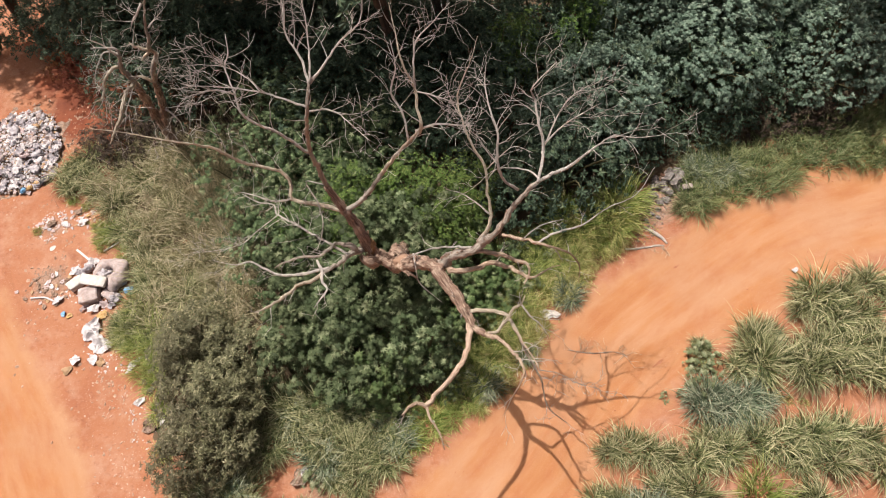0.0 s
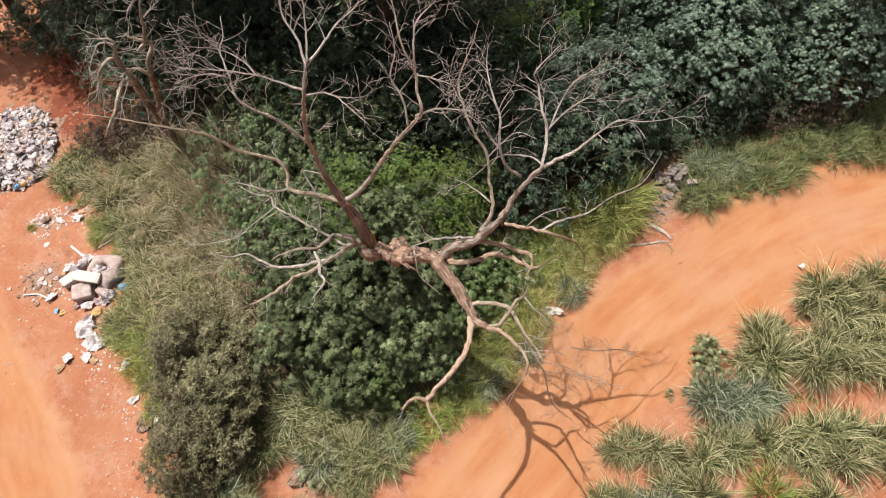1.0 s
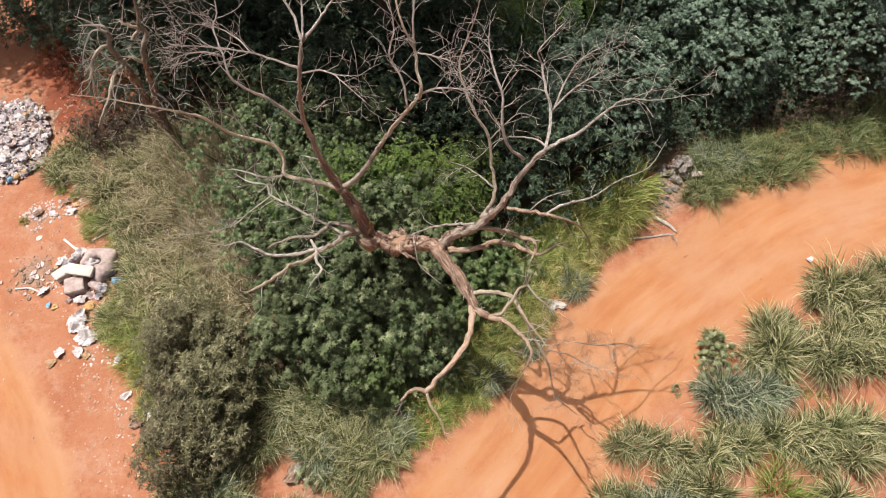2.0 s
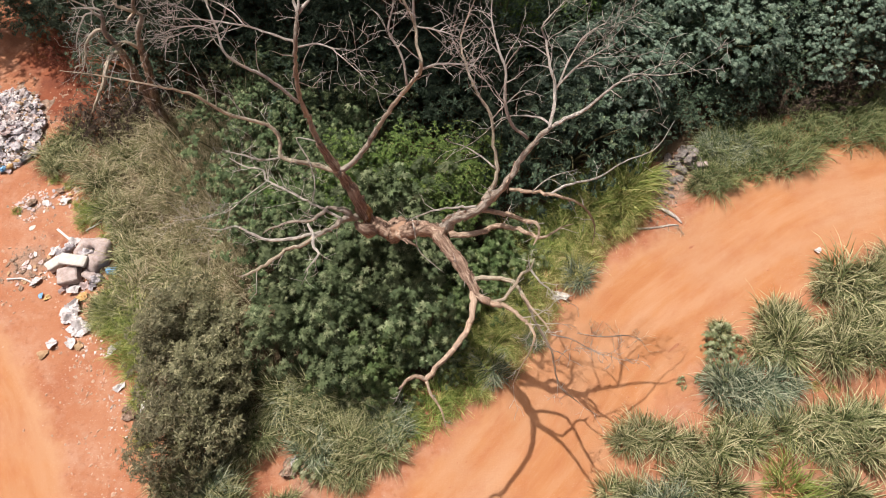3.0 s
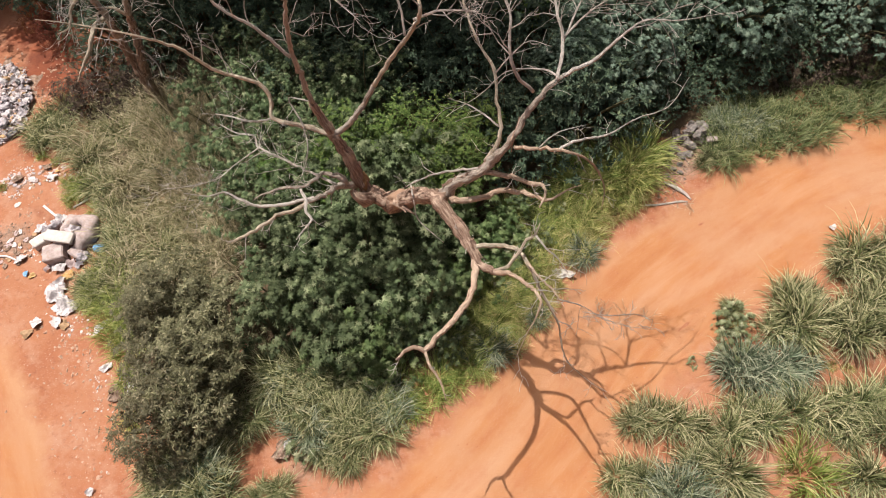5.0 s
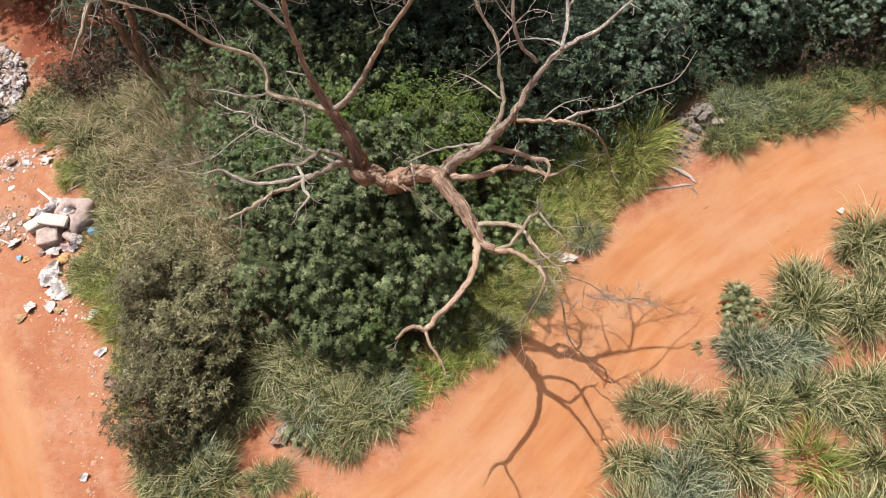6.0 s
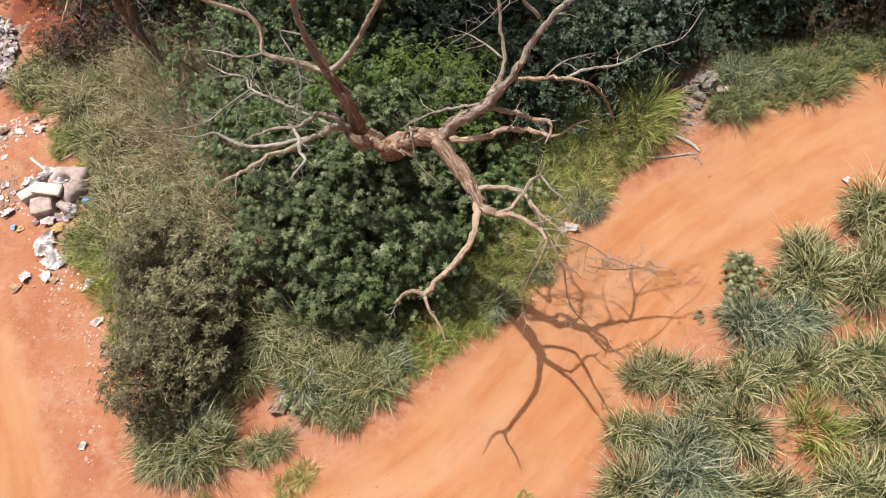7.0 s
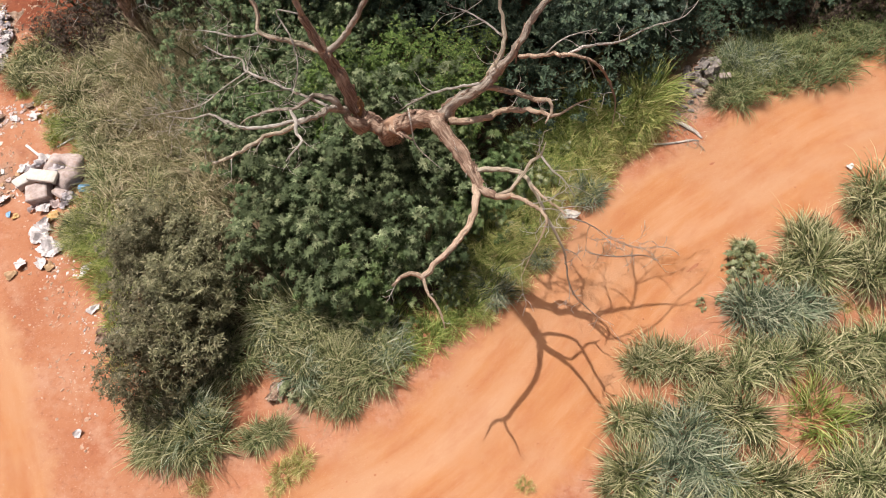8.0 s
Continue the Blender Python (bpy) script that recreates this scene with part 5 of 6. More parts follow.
clones(weeds, [(7.15, 6.6, 1.1), (7.55, 6.35, 1.2), (7.35, 5.95, 1.0), (7.9, 6.1, 1.0), (7.75, 6.7, 1.0), (8.1, 6.5, 0.9), (6.85, 5.6, 0.5), (6.4, 5.5, 0.4), (-3.5, 3.4, 1.2), (-4.0, 3.9, 1.3), (-1.0, 4.7, 1.2), (-2.9, 4.9, 1.2), (-3.8, 4.9, 1.3)], 27, "broad-leaved weeds")
clones(tufts, [(-13.5, 12.9, 0.75), (-13.1, 13.2, 0.8), (-13.2, 12.4, 0.7), (-12.8, 13.7, 0.8), (-12.6, 12.7, 0.8), (-12.2, 12.2, 0.75), (-11.4, 11.6, 0.9), (-10.8, 10.6, 0.9), (-9.6, 9.0, 0.9), (-9.2, 11.4, 0.9), (-8.2, 8.4, 0.9), (-10.6, 12.6, 0.9), (-7.6, 10.2, 0.9)], 56, "grass beside the dump", 0.85, 1.1)
clones(under, [(-12.3, 15.4, 0.5), (-16.4, 19.2, 0.8), (-18.2, 18.8, 1.0)], 57, "woodland undergrowth", 0.9, 1.1)
red_brush = [make_bush("dead_brush", "rust-coloured withered brush on the red bank", 151, 0.8, 0.8, 110, 2, 0.10, SPRIG, RUSTLEAF, 0.5, 0.35, 0.3, 12, 0.012)]
clones(red_brush, [(-14.6, 17.4, 0.9), (-14.0, 16.9, 0.8), (-15.2, 17.9, 0.8), (-13.5, 16.3, 0.7)], 73, "withered brush", 0.85, 1.1)
clones(corner_tufts + lush, [(-10.15, 7.6, 0.62), (-9.85, 7.3, 0.75), (-9.7, 7.8, 0.75), (-10.05, 6.9, 0.62), (-9.6, 6.9, 0.75), (-9.85, 8.1, 0.6), (-10.2, 7.2, 0.6), (-9.3, 7.3, 0.8)], 64, "grass beside the dumped cushions", 0.9, 1.1)
clones(tufts, [(-9.75, 9.2, 0.75), (-9.65, 8.7, 0.75), (-10.0, 9.75, 0.7), (-10.3, 10.05, 0.65)], 65, "grass beside the dump", 0.85, 1.1)
clones(lush, [(-11.6, 10.5, 0.55), (-11.45, 10.2, 0.5), (-11.75, 10.85, 0.55), (-11.3, 10.75, 0.7)], 69, "grass by the dump", 0.85, 1.1)
# brush coloured nearly black, standing in for shaded gaps between shrubs and grass
dead_brush = [make_bush("dead_brush", "withered brown brush, coloured dark to fill shaded gaps", 150, 1.1, 0.8, 120, 2, 0.11, SPRIG, SHADELEAF, 0.5, 0.35, 0.3, 12, 0.012)]
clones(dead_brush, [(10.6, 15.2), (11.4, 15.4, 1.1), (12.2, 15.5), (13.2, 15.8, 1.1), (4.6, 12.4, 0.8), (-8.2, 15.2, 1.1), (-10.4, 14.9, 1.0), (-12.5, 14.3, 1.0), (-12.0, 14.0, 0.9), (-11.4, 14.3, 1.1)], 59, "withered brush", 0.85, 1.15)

# ---- litter, rubble and fallen wood ----
WHITE = plain_material("white_plastic", (0.46, 0.43, 0.44), (0.61, 0.58, 0.60), 9, 0.55, soil=0.35, dirt=(0.36, 0.24, 0.20))
FOAM = plain_material("white_foam", (0.42, 0.40, 0.39), (0.55, 0.53, 0.51), 7, 0.8, 0.2, soil=0.35)
SACK = plain_material("dusty_sack", (0.29, 0.235, 0.225), (0.45, 0.375, 0.365), 8, 0.8, 0.2, 0.7, soil=0.3)
GREYBAG = plain_material("grey_bag", (0.27, 0.25, 0.275), (0.43, 0.40, 0.43), 7, 0.6)
BLACKBAG = plain_material("black_bag", (0.03, 0.03, 0.035), (0.07, 0.065, 0.065), 5, 0.35)
BLUE = plain_material("blue_plastic", (0.10, 0.25, 0.45), (0.16, 0.34, 0.55), 4, 0.4)
YELLOW = plain_material("yellow_plastic", (0.42, 0.25, 0.09), (0.48, 0.33, 0.16), 9, 0.7, soil=0.7)
PINK = plain_material("pink_cloth", (0.40, 0.31, 0.31), (0.50, 0.41, 0.41), 6, 0.9, 0.1)
CARD = plain_material("wet_cardboard", (0.34, 0.22, 0.13), (0.44, 0.31, 0.20), 6, 0.9, 0.1)
ASH = plain_material("ashy_refuse", (0.14, 0.088, 0.062), (0.34, 0.255, 0.21), 11, 0.9, 0.1, 0.9, soil=0.4)
STONE = plain_material("grey_rubble", (0.13, 0.115, 0.11), (0.30, 0.275, 0.265), 6, 0.9, 0.15, 0.8)
PEBBLE = plain_material("pale_pebble", (0.34, 0.20, 0.14), (0.45, 0.32, 0.25), 8, 0.9, 0.15)
CLOD = plain_material("red_clod", (0.26, 0.095, 0.052), (0.36, 0.16, 0.095), 7, 0.95, 0.1)
LITTER_RNG = random.Random(77)


def lump(seed, sx, sy, sz, rough=0.25, freq=2.2, sub=3, fold=0.0):
    """An uneven rounded body, wrinkled, flattened beneath."""
    bm = bmesh.new()
    bmesh.ops.create_icosphere(bm, subdivisions=sub, radius=1.0)
    for v in bm.verts:
        d = v.co.normalized()
        k = 1 + rough * noise.noise(d * freq + Vector((seed, seed * 0.7, 1))) + rough * 0.5 * noise.noise(d * freq * 2.7 + Vector((seed, 3, seed)))
        k += rough * 0.3 * noise.noise(d * freq * 7 + Vector((seed, 1, seed)))
        k -= fold * (1 - abs(noise.noise(d * 2.4 + Vector((seed * 1.3, seed, 2))))) ** 6 + fold * 0.5 * (1 - abs(noise.noise(d * 5.5 + Vector((seed, 4, seed))))) ** 8
        c = d * k
        if c.z < -0.55:
            c.z = -0.55 + 0.15 * (c.z + 0.55)
        v.co = Vector((c.x * sx, c.y * sy, (c.z + 0.55) * sz))
    return bm


def board(sx, sy, sz, bevel=0.01, sag=0.0, seed=0.0):
    """A bevelled slab, its edges slightly chipped."""
    bm = bmesh.new()
    bmesh.ops.create_cube(bm, size=1.0)
    for v in bm.verts:
        v.co = Vector((v.co.x * sx, v.co.y * sy, (v.co.z + 0.5) * sz))
    bmesh.ops.subdivide_edges(bm, edges=bm.edges[:], cuts=3, use_grid_fill=True)
    for v in bm.verts:
        v.co.z += sag * (v.co.x / sx) ** 2 + 0.08 * sz * noise.noise(v.co * 6 + Vector((seed, 0, 0)))
        v.co.x += 0.03 * sx * noise.noise(v.co * 5 + Vector((0, seed, 0)))
    bmesh.ops.bevel(bm, geom=[e for e in bm.edges if e.calc_face_angle(0) > 0.8], offset=bevel, segments=1, affect="EDGES")
    return bm


def rag(seed, sx, sy, high, n=11):
    """A crumpled sheet lying on the ground, with thickness."""
    soup, top = Soup(), []
    for j in range(n):
        for i in range(n):
            u, v = i / (n - 1) * 2 - 1, j / (n - 1) * 2 - 1
            u, v = u * math.sqrt(1 - v * v / 2), v * math.sqrt(1 - u * u / 2)
            e = 1 + 0.45 * noise.noise((u * 1.1 + seed, v * 1.1, 2.0)) + 0.22 * noise.noise((u * 5 + seed, v * 5, 5.0))
            x, y = u * sx * 0.58 * e, v * sy * 0.58 * e
            fold = abs(noise.noise((x * 4 + seed, y * 3 + x * 1.5, seed))) + 0.35 * abs(noise.noise((x * 9 + y * 3, y * 8 + seed, 1)))
            top.append((x + 0.05 * noise.noise((y * 6, seed, 3)), y + 0.05 * noise.noise((x * 6, 4, seed)), 0.012 + high * (fold * 2.8 + 0.25 * abs(noise.noise((x * 23, y * 23, seed))))))
    under = [(x, y, max(0.0, z - 0.012)) for x, y, z in top]
    quads = [(j * n + i, j * n + i + 1, (j + 1) * n + i + 1, (j + 1) * n + i) for j in range(n - 1) for i in range(n - 1)]
    rim = list(range(n)) + [j * n + n - 1 for j in range(1, n)] + [(n - 1) * n + i for i in range(n - 2, -1, -1)] + [j * n for j in range(n - 2, 0, -1)]
    m = n * n
    faces = quads + [tuple(m + k for k in q[::-1]) for q in quads]
    faces += [(b, a, a + m, b + m) for a, b in zip(rim, rim[1:] + rim[:1])]
    soup.add(top + under, faces)
    return soup


def drop(name, shape, material, label, category, x, y, turn=0.0, tilt=(0, 0), lift=0.0, group="", smooth=True):
    if isinstance(shape, Soup):
        me = shape.mesh(name, material, smooth)
    elif isinstance(shape, bmesh.types.BMesh):
        me = from_bmesh(name, shape, material, smooth)
    else:
        me = shape
    return solid(name, me, label, category, pose(x, y, surface_z(x, y) + lift, tilt[0], tilt[1], turn), group)


def surface_z(x, y):
    """Ground, or the road where one runs."""
    z = ground_z(x, y)
    if np.min(np.hypot(MAIN_PTS[:, 0] - x, MAIN_PTS[:, 1] - y)) < 2.1 or np.min(np.hypot(SIDE_PTS[:, 0] - x, SIDE_PTS[:, 1] - y)) < 2.2:
        z = max(z, 0.015)
    return z


# heap of dumped upholstery and sacks with foam boards on it
HEAP = "dumped upholstery beside the dry grass"


def bolster(seed, nodes):
    """A bent, sagging roll of upholstery with dents along it."""
    soup = Soup()
    rng = random.Random(seed)
    pts = spline([(x, y, z, r) for x, y, z, r in nodes], 0.07)
    pts = [(x, y, z, r * (1 + 0.30 * noise.noise((x * 5, y * 5, seed)))) for x, y, z, r in pts]
    tube(soup, pts, 18, 0.34, rng)
    return soup


drop("cushion", bolster(3, [(-0.60, -0.20, 0.10, 0.10), (-0.54, -0.03, 0.15, 0.17), (-0.36, 0.20, 0.20, 0.19), (-0.02, 0.27, 0.24, 0.18), (0.27, 0.10, 0.26, 0.25), (0.28, -0.22, 0.25, 0.27), (0.16, -0.46, 0.20, 0.24), (0.02, -0.64, 0.12, 0.14)]), SACK, "dusty pink upholstered cushion bent into an arch", "cushion", -10.78, 9.17, group=HEAP)
drop("cushion", board(0.62, 0.52, 0.32, 0.03, 0.05, 7), SACK, "torn dusty pink seat cushion on the soil", "cushion", -11.36, 8.40, 16, (5, -4), 0.0, group=HEAP, smooth=False)
drop("cushion", board(0.42, 0.28, 0.26, 0.05, 0.03, 11), SACK, "small torn pinkish cushion block", "cushion", -10.76, 8.42, -28, (6, 8), 0.02, group=HEAP, smooth=False)
for i, (x, y, sx, sy, sz, turn, lift, m, label) in enumerate([
        (-11.02, 9.06, 0.25, 0.24, 0.24, 0, 0.0, GREYBAG, "grey plastic sack inside the bent cushion"),
        (-10.56, 8.32, 0.22, 0.17, 0.17, 15, 0.0, GREYBAG, "small grey sack at the foot of the heap"),
        (-11.72, 9.34, 0.17, 0.14, 0.18, 40, 0.0, GREYBAG, "small grey bundle behind the foam block"),
        (-10.15, 8.58, 0.20, 0.13, 0.14, 0, 0.0, BLUE, "crumpled blue plastic bag")]):
    drop("sack", lump(i * 3.1, sx, sy, sz, 0.35, 1.8, 4, 0.22), m, label, "sack", x, y, turn, lift=lift, group=HEAP)
for i, (x, y, sx, sy, m, label) in enumerate([
        (-11.50, 8.05, 0.30, 0.18, PINK, "torn dirty stuffing spilled from the cushion"),
        (-11.18, 7.98, 0.36, 0.22, WHITE, "torn dirty stuffing spilled from the cushion"),
        (-10.88, 8.12, 0.24, 0.20, PINK, "scrap of pinkish upholstery cloth"),
        (-10.62, 8.10, 0.26, 0.18, GREYBAG, "scrap of grey plastic by the heap"),
        (-11.95, 9.20, 0.26, 0.22, GREYBAG, "scrap of grey plastic by the heap"),
        (-11.80, 9.50, 0.18, 0.18, WHITE, "white crumpled plastic beside the heap"),
        (-11.02, 8.80, 0.30, 0.20, PINK, "scrap of pinkish upholstery cloth")]):
    drop("scrap", rag(200 + i * 1.7, sx, sy, 0.09, 9), m, label, "litter", x, y, LITTER_RNG.uniform(0, 90), group=HEAP, smooth=False)
drop("foam_board", board(0.86, 0.34, 0.12, 0.012, 0, 1), FOAM, "white foam block lying on the cushions", "foam block", -11.20, 8.76, -9, (4, -3), 0.37)
drop("foam_board", board(0.52, 0.34, 0.24, 0.03, 0, 4), FOAM, "stained cream foam block lying beside the cushions", "foam block", -11.98, 8.80, 48, (0, 6), 0.0)
drop("plank", board(0.75, 0.07, 0.03, 0.005, 0.02, 2), WHITE, "white painted batten on the soil", "plank", -12.0, 9.8, -35, (0, 6), 0.04)
drop("plank", board(0.55, 0.05, 0.03, 0.005, 0.02, 6), WHITE, "thin white batten by the grass", "plank", -11.2, 10.15, 35, (0, -5), 0.03)
pipe = Soup()
tube(pipe, spline([(-0.42, 0.02, 0.03, 0.03), (-0.05, 0.0, 0.035, 0.03), (0.1, -0.04, 0.035, 0.03), (0.42, -0.22, 0.03, 0.028)], 0.06), 8)
drop("pipe", pipe, WHITE, "bent white plastic pipe on soil", "pipe", -12.95, 8.35, 8)

# sheets and bags strewn along the road edge
STREWN = "litter along the road edge"
ROAD_SCRAPS = [
    (-11.05, 7.25, 0.62, 0.50, 0.12, WHITE, "crumpled white plastic sheet"),
    (-10.65, 6.75, 0.55, 0.40, 0.10, WHITE, "torn white plastic sheet"),
    (-10.8, 6.95, 0.3, 0.3, 0.08, WHITE, "white plastic scrap on red soil"),
    (-10.85, 7.75, 0.30, 0.24, 0.06, YELLOW, "yellow ochre cloth bundle"),
    (-11.95, 7.75, 0.16, 0.15, 0.04, YELLOW, "small yellow wrapper on red soil"),
    (-12.15, 7.8, 0.12, 0.16, 0.04, BLUE, "small blue and white wrapper"),
    (-11.3, 6.3, 0.28, 0.26, 0.07, WHITE, "white plastic scrap on red soil"),
    (-10.75, 6.3, 0.24, 0.3, 0.07, WHITE, "white plastic scrap on red soil"),
    (-10.5, 6.25, 0.25, 0.2, 0.05, CARD, "brown cardboard scrap on red soil"),
    (-11.45, 5.95, 0.28, 0.18, 0.06, CARD, "brown cardboard scrap on red soil"),
    (-12.3, 8.9, 0.22, 0.2, 0.06, ASH, "burnt crumpled refuse on soil"),
    (-12.2, 9.3, 0.3, 0.25, 0.08, WHITE, "white plastic scrap on red soil"),
    (-12.45, 8.25, 0.26, 0.22, 0.08, WHITE, "white crumpled paper on soil"),
    (-11.6, 9.55, 0.35, 0.28, 0.1, WHITE, "white crumpled plastic beside the cushions"),
    (-13.2, 10.1, 0.18, 0.14, 0.01, FOAM, "flat white tile scrap")]
FAR_SCRAPS = [
    (-13.5, 11.05, 0.25, 0.2, 0.05, ASH, "grey ashy refuse patch"),
    (-13.05, 11.0, 0.2, 0.2, 0.06, WHITE, "white plastic scrap on red soil"),
    (-12.4, 11.1, 0.28, 0.2, 0.06, WHITE, "white refuse by the grass"),
    (-12.7, 11.5, 0.22, 0.2, 0.05, ASH, "grey refuse patch on soil"),
    (-12.35, 11.35, 0.14, 0.1, 0.04, YELLOW, "small yellow wrapper on red soil"),
    (-9.45, 6.2, 0.55, 0.18, 0.06, WHITE, "white painted strip in the grass"),
    (-8.5, 4.4, 0.5, 0.35, 0.1, ASH, "grey refuse under the shrub"),
    (-8.25, 4.55, 0.3, 0.2, 0.08, WHITE, "white plastic scrap on red soil"),
    (-9.0, 5.1, 0.25, 0.2, 0.06, WHITE, "white plastic scrap on red soil"),
    (-8.0, 3.0, 0.22, 0.2, 0.1, CARD, "rusty brown can crushed flat"),
    (-8.5, 1.98, 0.16, 0.15, 0.05, WHITE, "small round white lid"),
    (-4.0, 3.05, 0.4, 0.35, 0.1, ASH, "grey refuse among the grass"),
    (-3.85, 3.2, 0.22, 0.2, 0.1, WHITE, "white plastic scrap on red soil"),
    (3.12, 7.95, 0.26, 0.5, 0.12, FOAM, "white plastic bag in the roadside grass"),
    (10.9, 9.55, 0.18, 0.15, 0.05, WHITE, "small white scrap beside the track"),
    (-8.9, 13.0, 0.3, 0.25, 0.1, BLUE, "blue plastic scrap below the snag")]
for i, (x, y, sx, sy, hi, m, label) in enumerate(ROAD_SCRAPS + FAR_SCRAPS):
    drop("scrap", rag(i * 2.3, sx, sy, hi), m, label, "litter", x, y, LITTER_RNG.uniform(0, 90), group=STREWN, smooth=False)

# burnt patch by the road
for i in range(46):
    a, r = LITTER_RNG.uniform(0, 6.28), LITTER_RNG.uniform(0.05, 0.95)
    drop("burnt_scrap", rag(50 + i, LITTER_RNG.uniform(0.05, 0.17), LITTER_RNG.uniform(0.04, 0.13), 0.025, 6), (ASH, CARD, ASH, PINK, ASH, WHITE)[i % 6], "charred scrap in the burnt patch", "litter", -13.0 + r * math.cos(a), 8.75 + r * 0.8 * math.sin(a), LITTER_RNG.uniform(0, 180), group="burnt patch")

# fine litter fanned out beyond the heap
for i in range(54):
    cx, cy = ((-13.75, 10.85), (-13.05, 11.2), (-12.3, 11.0))[i % 3]
    x, y = cx + LITTER_RNG.gauss(0, 0.34), cy + LITTER_RNG.gauss(0, 0.22)
    drop("litter_scrap", rag(300 + i, LITTER_RNG.uniform(0.05, 0.15), LITTER_RNG.uniform(0.04, 0.11), 0.014, 6), (PINK, ASH, PINK, GREYBAG, WHITE, CARD, PINK)[i % 7], "faded paper or plastic scrap on red soil", "litter", x, y, LITTER_RNG.uniform(0, 180), group="fine litter by the dump")

# the dump: a low mound of refuse with bags, boxes and sheets
DUMP = [(-17.3, 14.8), (-16.2, 15.9), (-14.9, 15.6), (-14.2, 14.4), (-14.0, 13.0), (-14.6, 12.2), (-16.2, 12.2), (-17.6, 13.0)]


def dump_z(x, y):
    return 0.38 * math.exp(-(((x + 15.8) / 1.5) ** 2 + ((y - 14.0) / 1.6) ** 2)) + 0.07 * noise.noise((x * 2.2, y * 2.2, 8))


mound = Soup()
N = 46
mv = [(-18.3 + 4.9 * i / N, 11.4 + 5.1 * j / N) for j in range(N + 1) for i in range(N + 1)]
mound.add([(x, y, ground_z(x, y) - 0.10 + dump_z(x, y) + 0.05 * noise.noise((x * 6, y * 6, 1))) for x, y in mv], [(j * (N + 1) + i, j * (N + 1) + i + 1, (j + 1) * (N + 1) + i + 1, (j + 1) * (N + 1) + i) for j in range(N) for i in range(N)])
tagged(new("refuse_mound", mound.mesh("refuse_mound", ASH, True)), "low mound of ashy mixed refuse on red soil", "refuse heap", kind="stuff")
bag_meshes = [(from_bmesh("refuse_bag", lump(90 + i, 0.32 + 0.05 * (i % 3), 0.26, 0.2, 0.4, 1.7, 3, 0.3), m, True), lab) for i, (m, lab) in enumerate([(WHITE, "white refuse bag on the dump"), (GREYBAG, "grey refuse bag on the dump"), (WHITE, "knotted white carrier bag on the dump"), (SACK, "dusty brown sack on the dump"), (BLACKBAG, "black refuse bag on the dump"), (GREYBAG, "torn grey bag on the dump")])]
sheet_meshes = [(rag(120 + i, 0.5, 0.4, 0.13, 8).mesh("refuse_sheet", m), lab) for i, (m, lab) in enumerate([(WHITE, "crumpled white sheet on the dump"), (PINK, "pinkish cloth scrap on the dump"), (GREYBAG, "crumpled grey plastic on the dump"), (WHITE, "torn white wrapping on the dump"), (SACK, "dusty beige sacking on the dump"), (GREYBAG, "grey cloth scrap on the dump")])]
box_meshes = [(from_bmesh("refuse_box", board(0.34, 0.24, 0.16, 0.01, 0, 9 + i), m), lab) for i, (m, lab) in enumerate([(FOAM, "white foam piece on the dump"), (CARD, "crushed cardboard box on the dump"), (STONE, "broken concrete piece on the dump")])]
for i, (x, y) in enumerate(scatter(DUMP, 0.2, 31)):
    me, lab = (bag_meshes, sheet_meshes, sheet_meshes, box_meshes, sheet_meshes)[i % 5][LITTER_RNG.randrange(3 if i % 5 == 3 else 6)]
    k = LITTER_RNG.uniform(0.22, 0.66) * (0.55 if i % 5 == 3 else 1.0)
    solid(me.name.split(".")[0], me, lab, "litter", pose(x, y, ground_z(x, y) + dump_z(x, y) - 0.05, LITTER_RNG.uniform(-14, 14), LITTER_RNG.uniform(-14, 14), LITTER_RNG.uniform(0, 360)) @ Matrix.Scale(k, 4), "refuse on the dump")

# rubble heap beyond the track, and the ash spill in front of it
rocks = [from_bmesh("rubble_stone", lump(5 + i * 2.7, 0.20 + 0.03 * (i % 3), 0.15, 0.17, 0.6, 1.3 + 0.2 * i, 2), STONE) for i in range(6)]
for i, (x, y, k, lift) in enumerate([(7.2, 12.5, 1.0, 0), (7.6, 12.7, 1.1, 0), (7.9, 12.45, 0.9, 0), (7.4, 12.9, 1.1, 0.1), (7.75, 13.05, 1.0, 0.1), (7.0, 12.85, 0.9, 0), (7.5, 12.6, 0.9, 0.26), (7.7, 12.8, 0.8, 0.28), (6.8, 12.3, 0.8, 0), (6.6, 12.0, 0.7, 0), (7.0, 12.05, 0.7, 0), (6.7, 11.6, 0.5, 0), (6.5, 11.3, 0.5, 0), (7.2, 12.1, 0.6, 0), (7.95, 12.75, 0.8, 0), (6.95, 11.75, 0.5, 0), (7.35, 12.35, 0.7, 0.1), (7.1, 12.65, 0.8, 0.1), (7.65, 12.5, 0.7, 0.12), (7.25, 12.75, 0.7, 0.2), (7.5, 13.2, 0.8, 0), (7.8, 12.95, 0.7, 0.2), (6.85, 12.6, 0.6, 0), (7.3, 12.15, 0.5, 0), (6.75, 12.05, 0.5, 0), (6.9, 11.45, 0.4, 0), (6.6, 11.75, 0.4, 0), (7.9, 12.2, 0.5, 0)]):
    solid("rubble_stone", rocks[i % 6], "grey broken stone in a rubble heap", "stone", pose(x, y, ground_z(x, y) - 0.03 + lift, LITTER_RNG.uniform(-15, 15), LITTER_RNG.uniform(-15, 15), LITTER_RNG.uniform(0, 360)) @ Matrix.Scale(k, 4), "rubble heap")
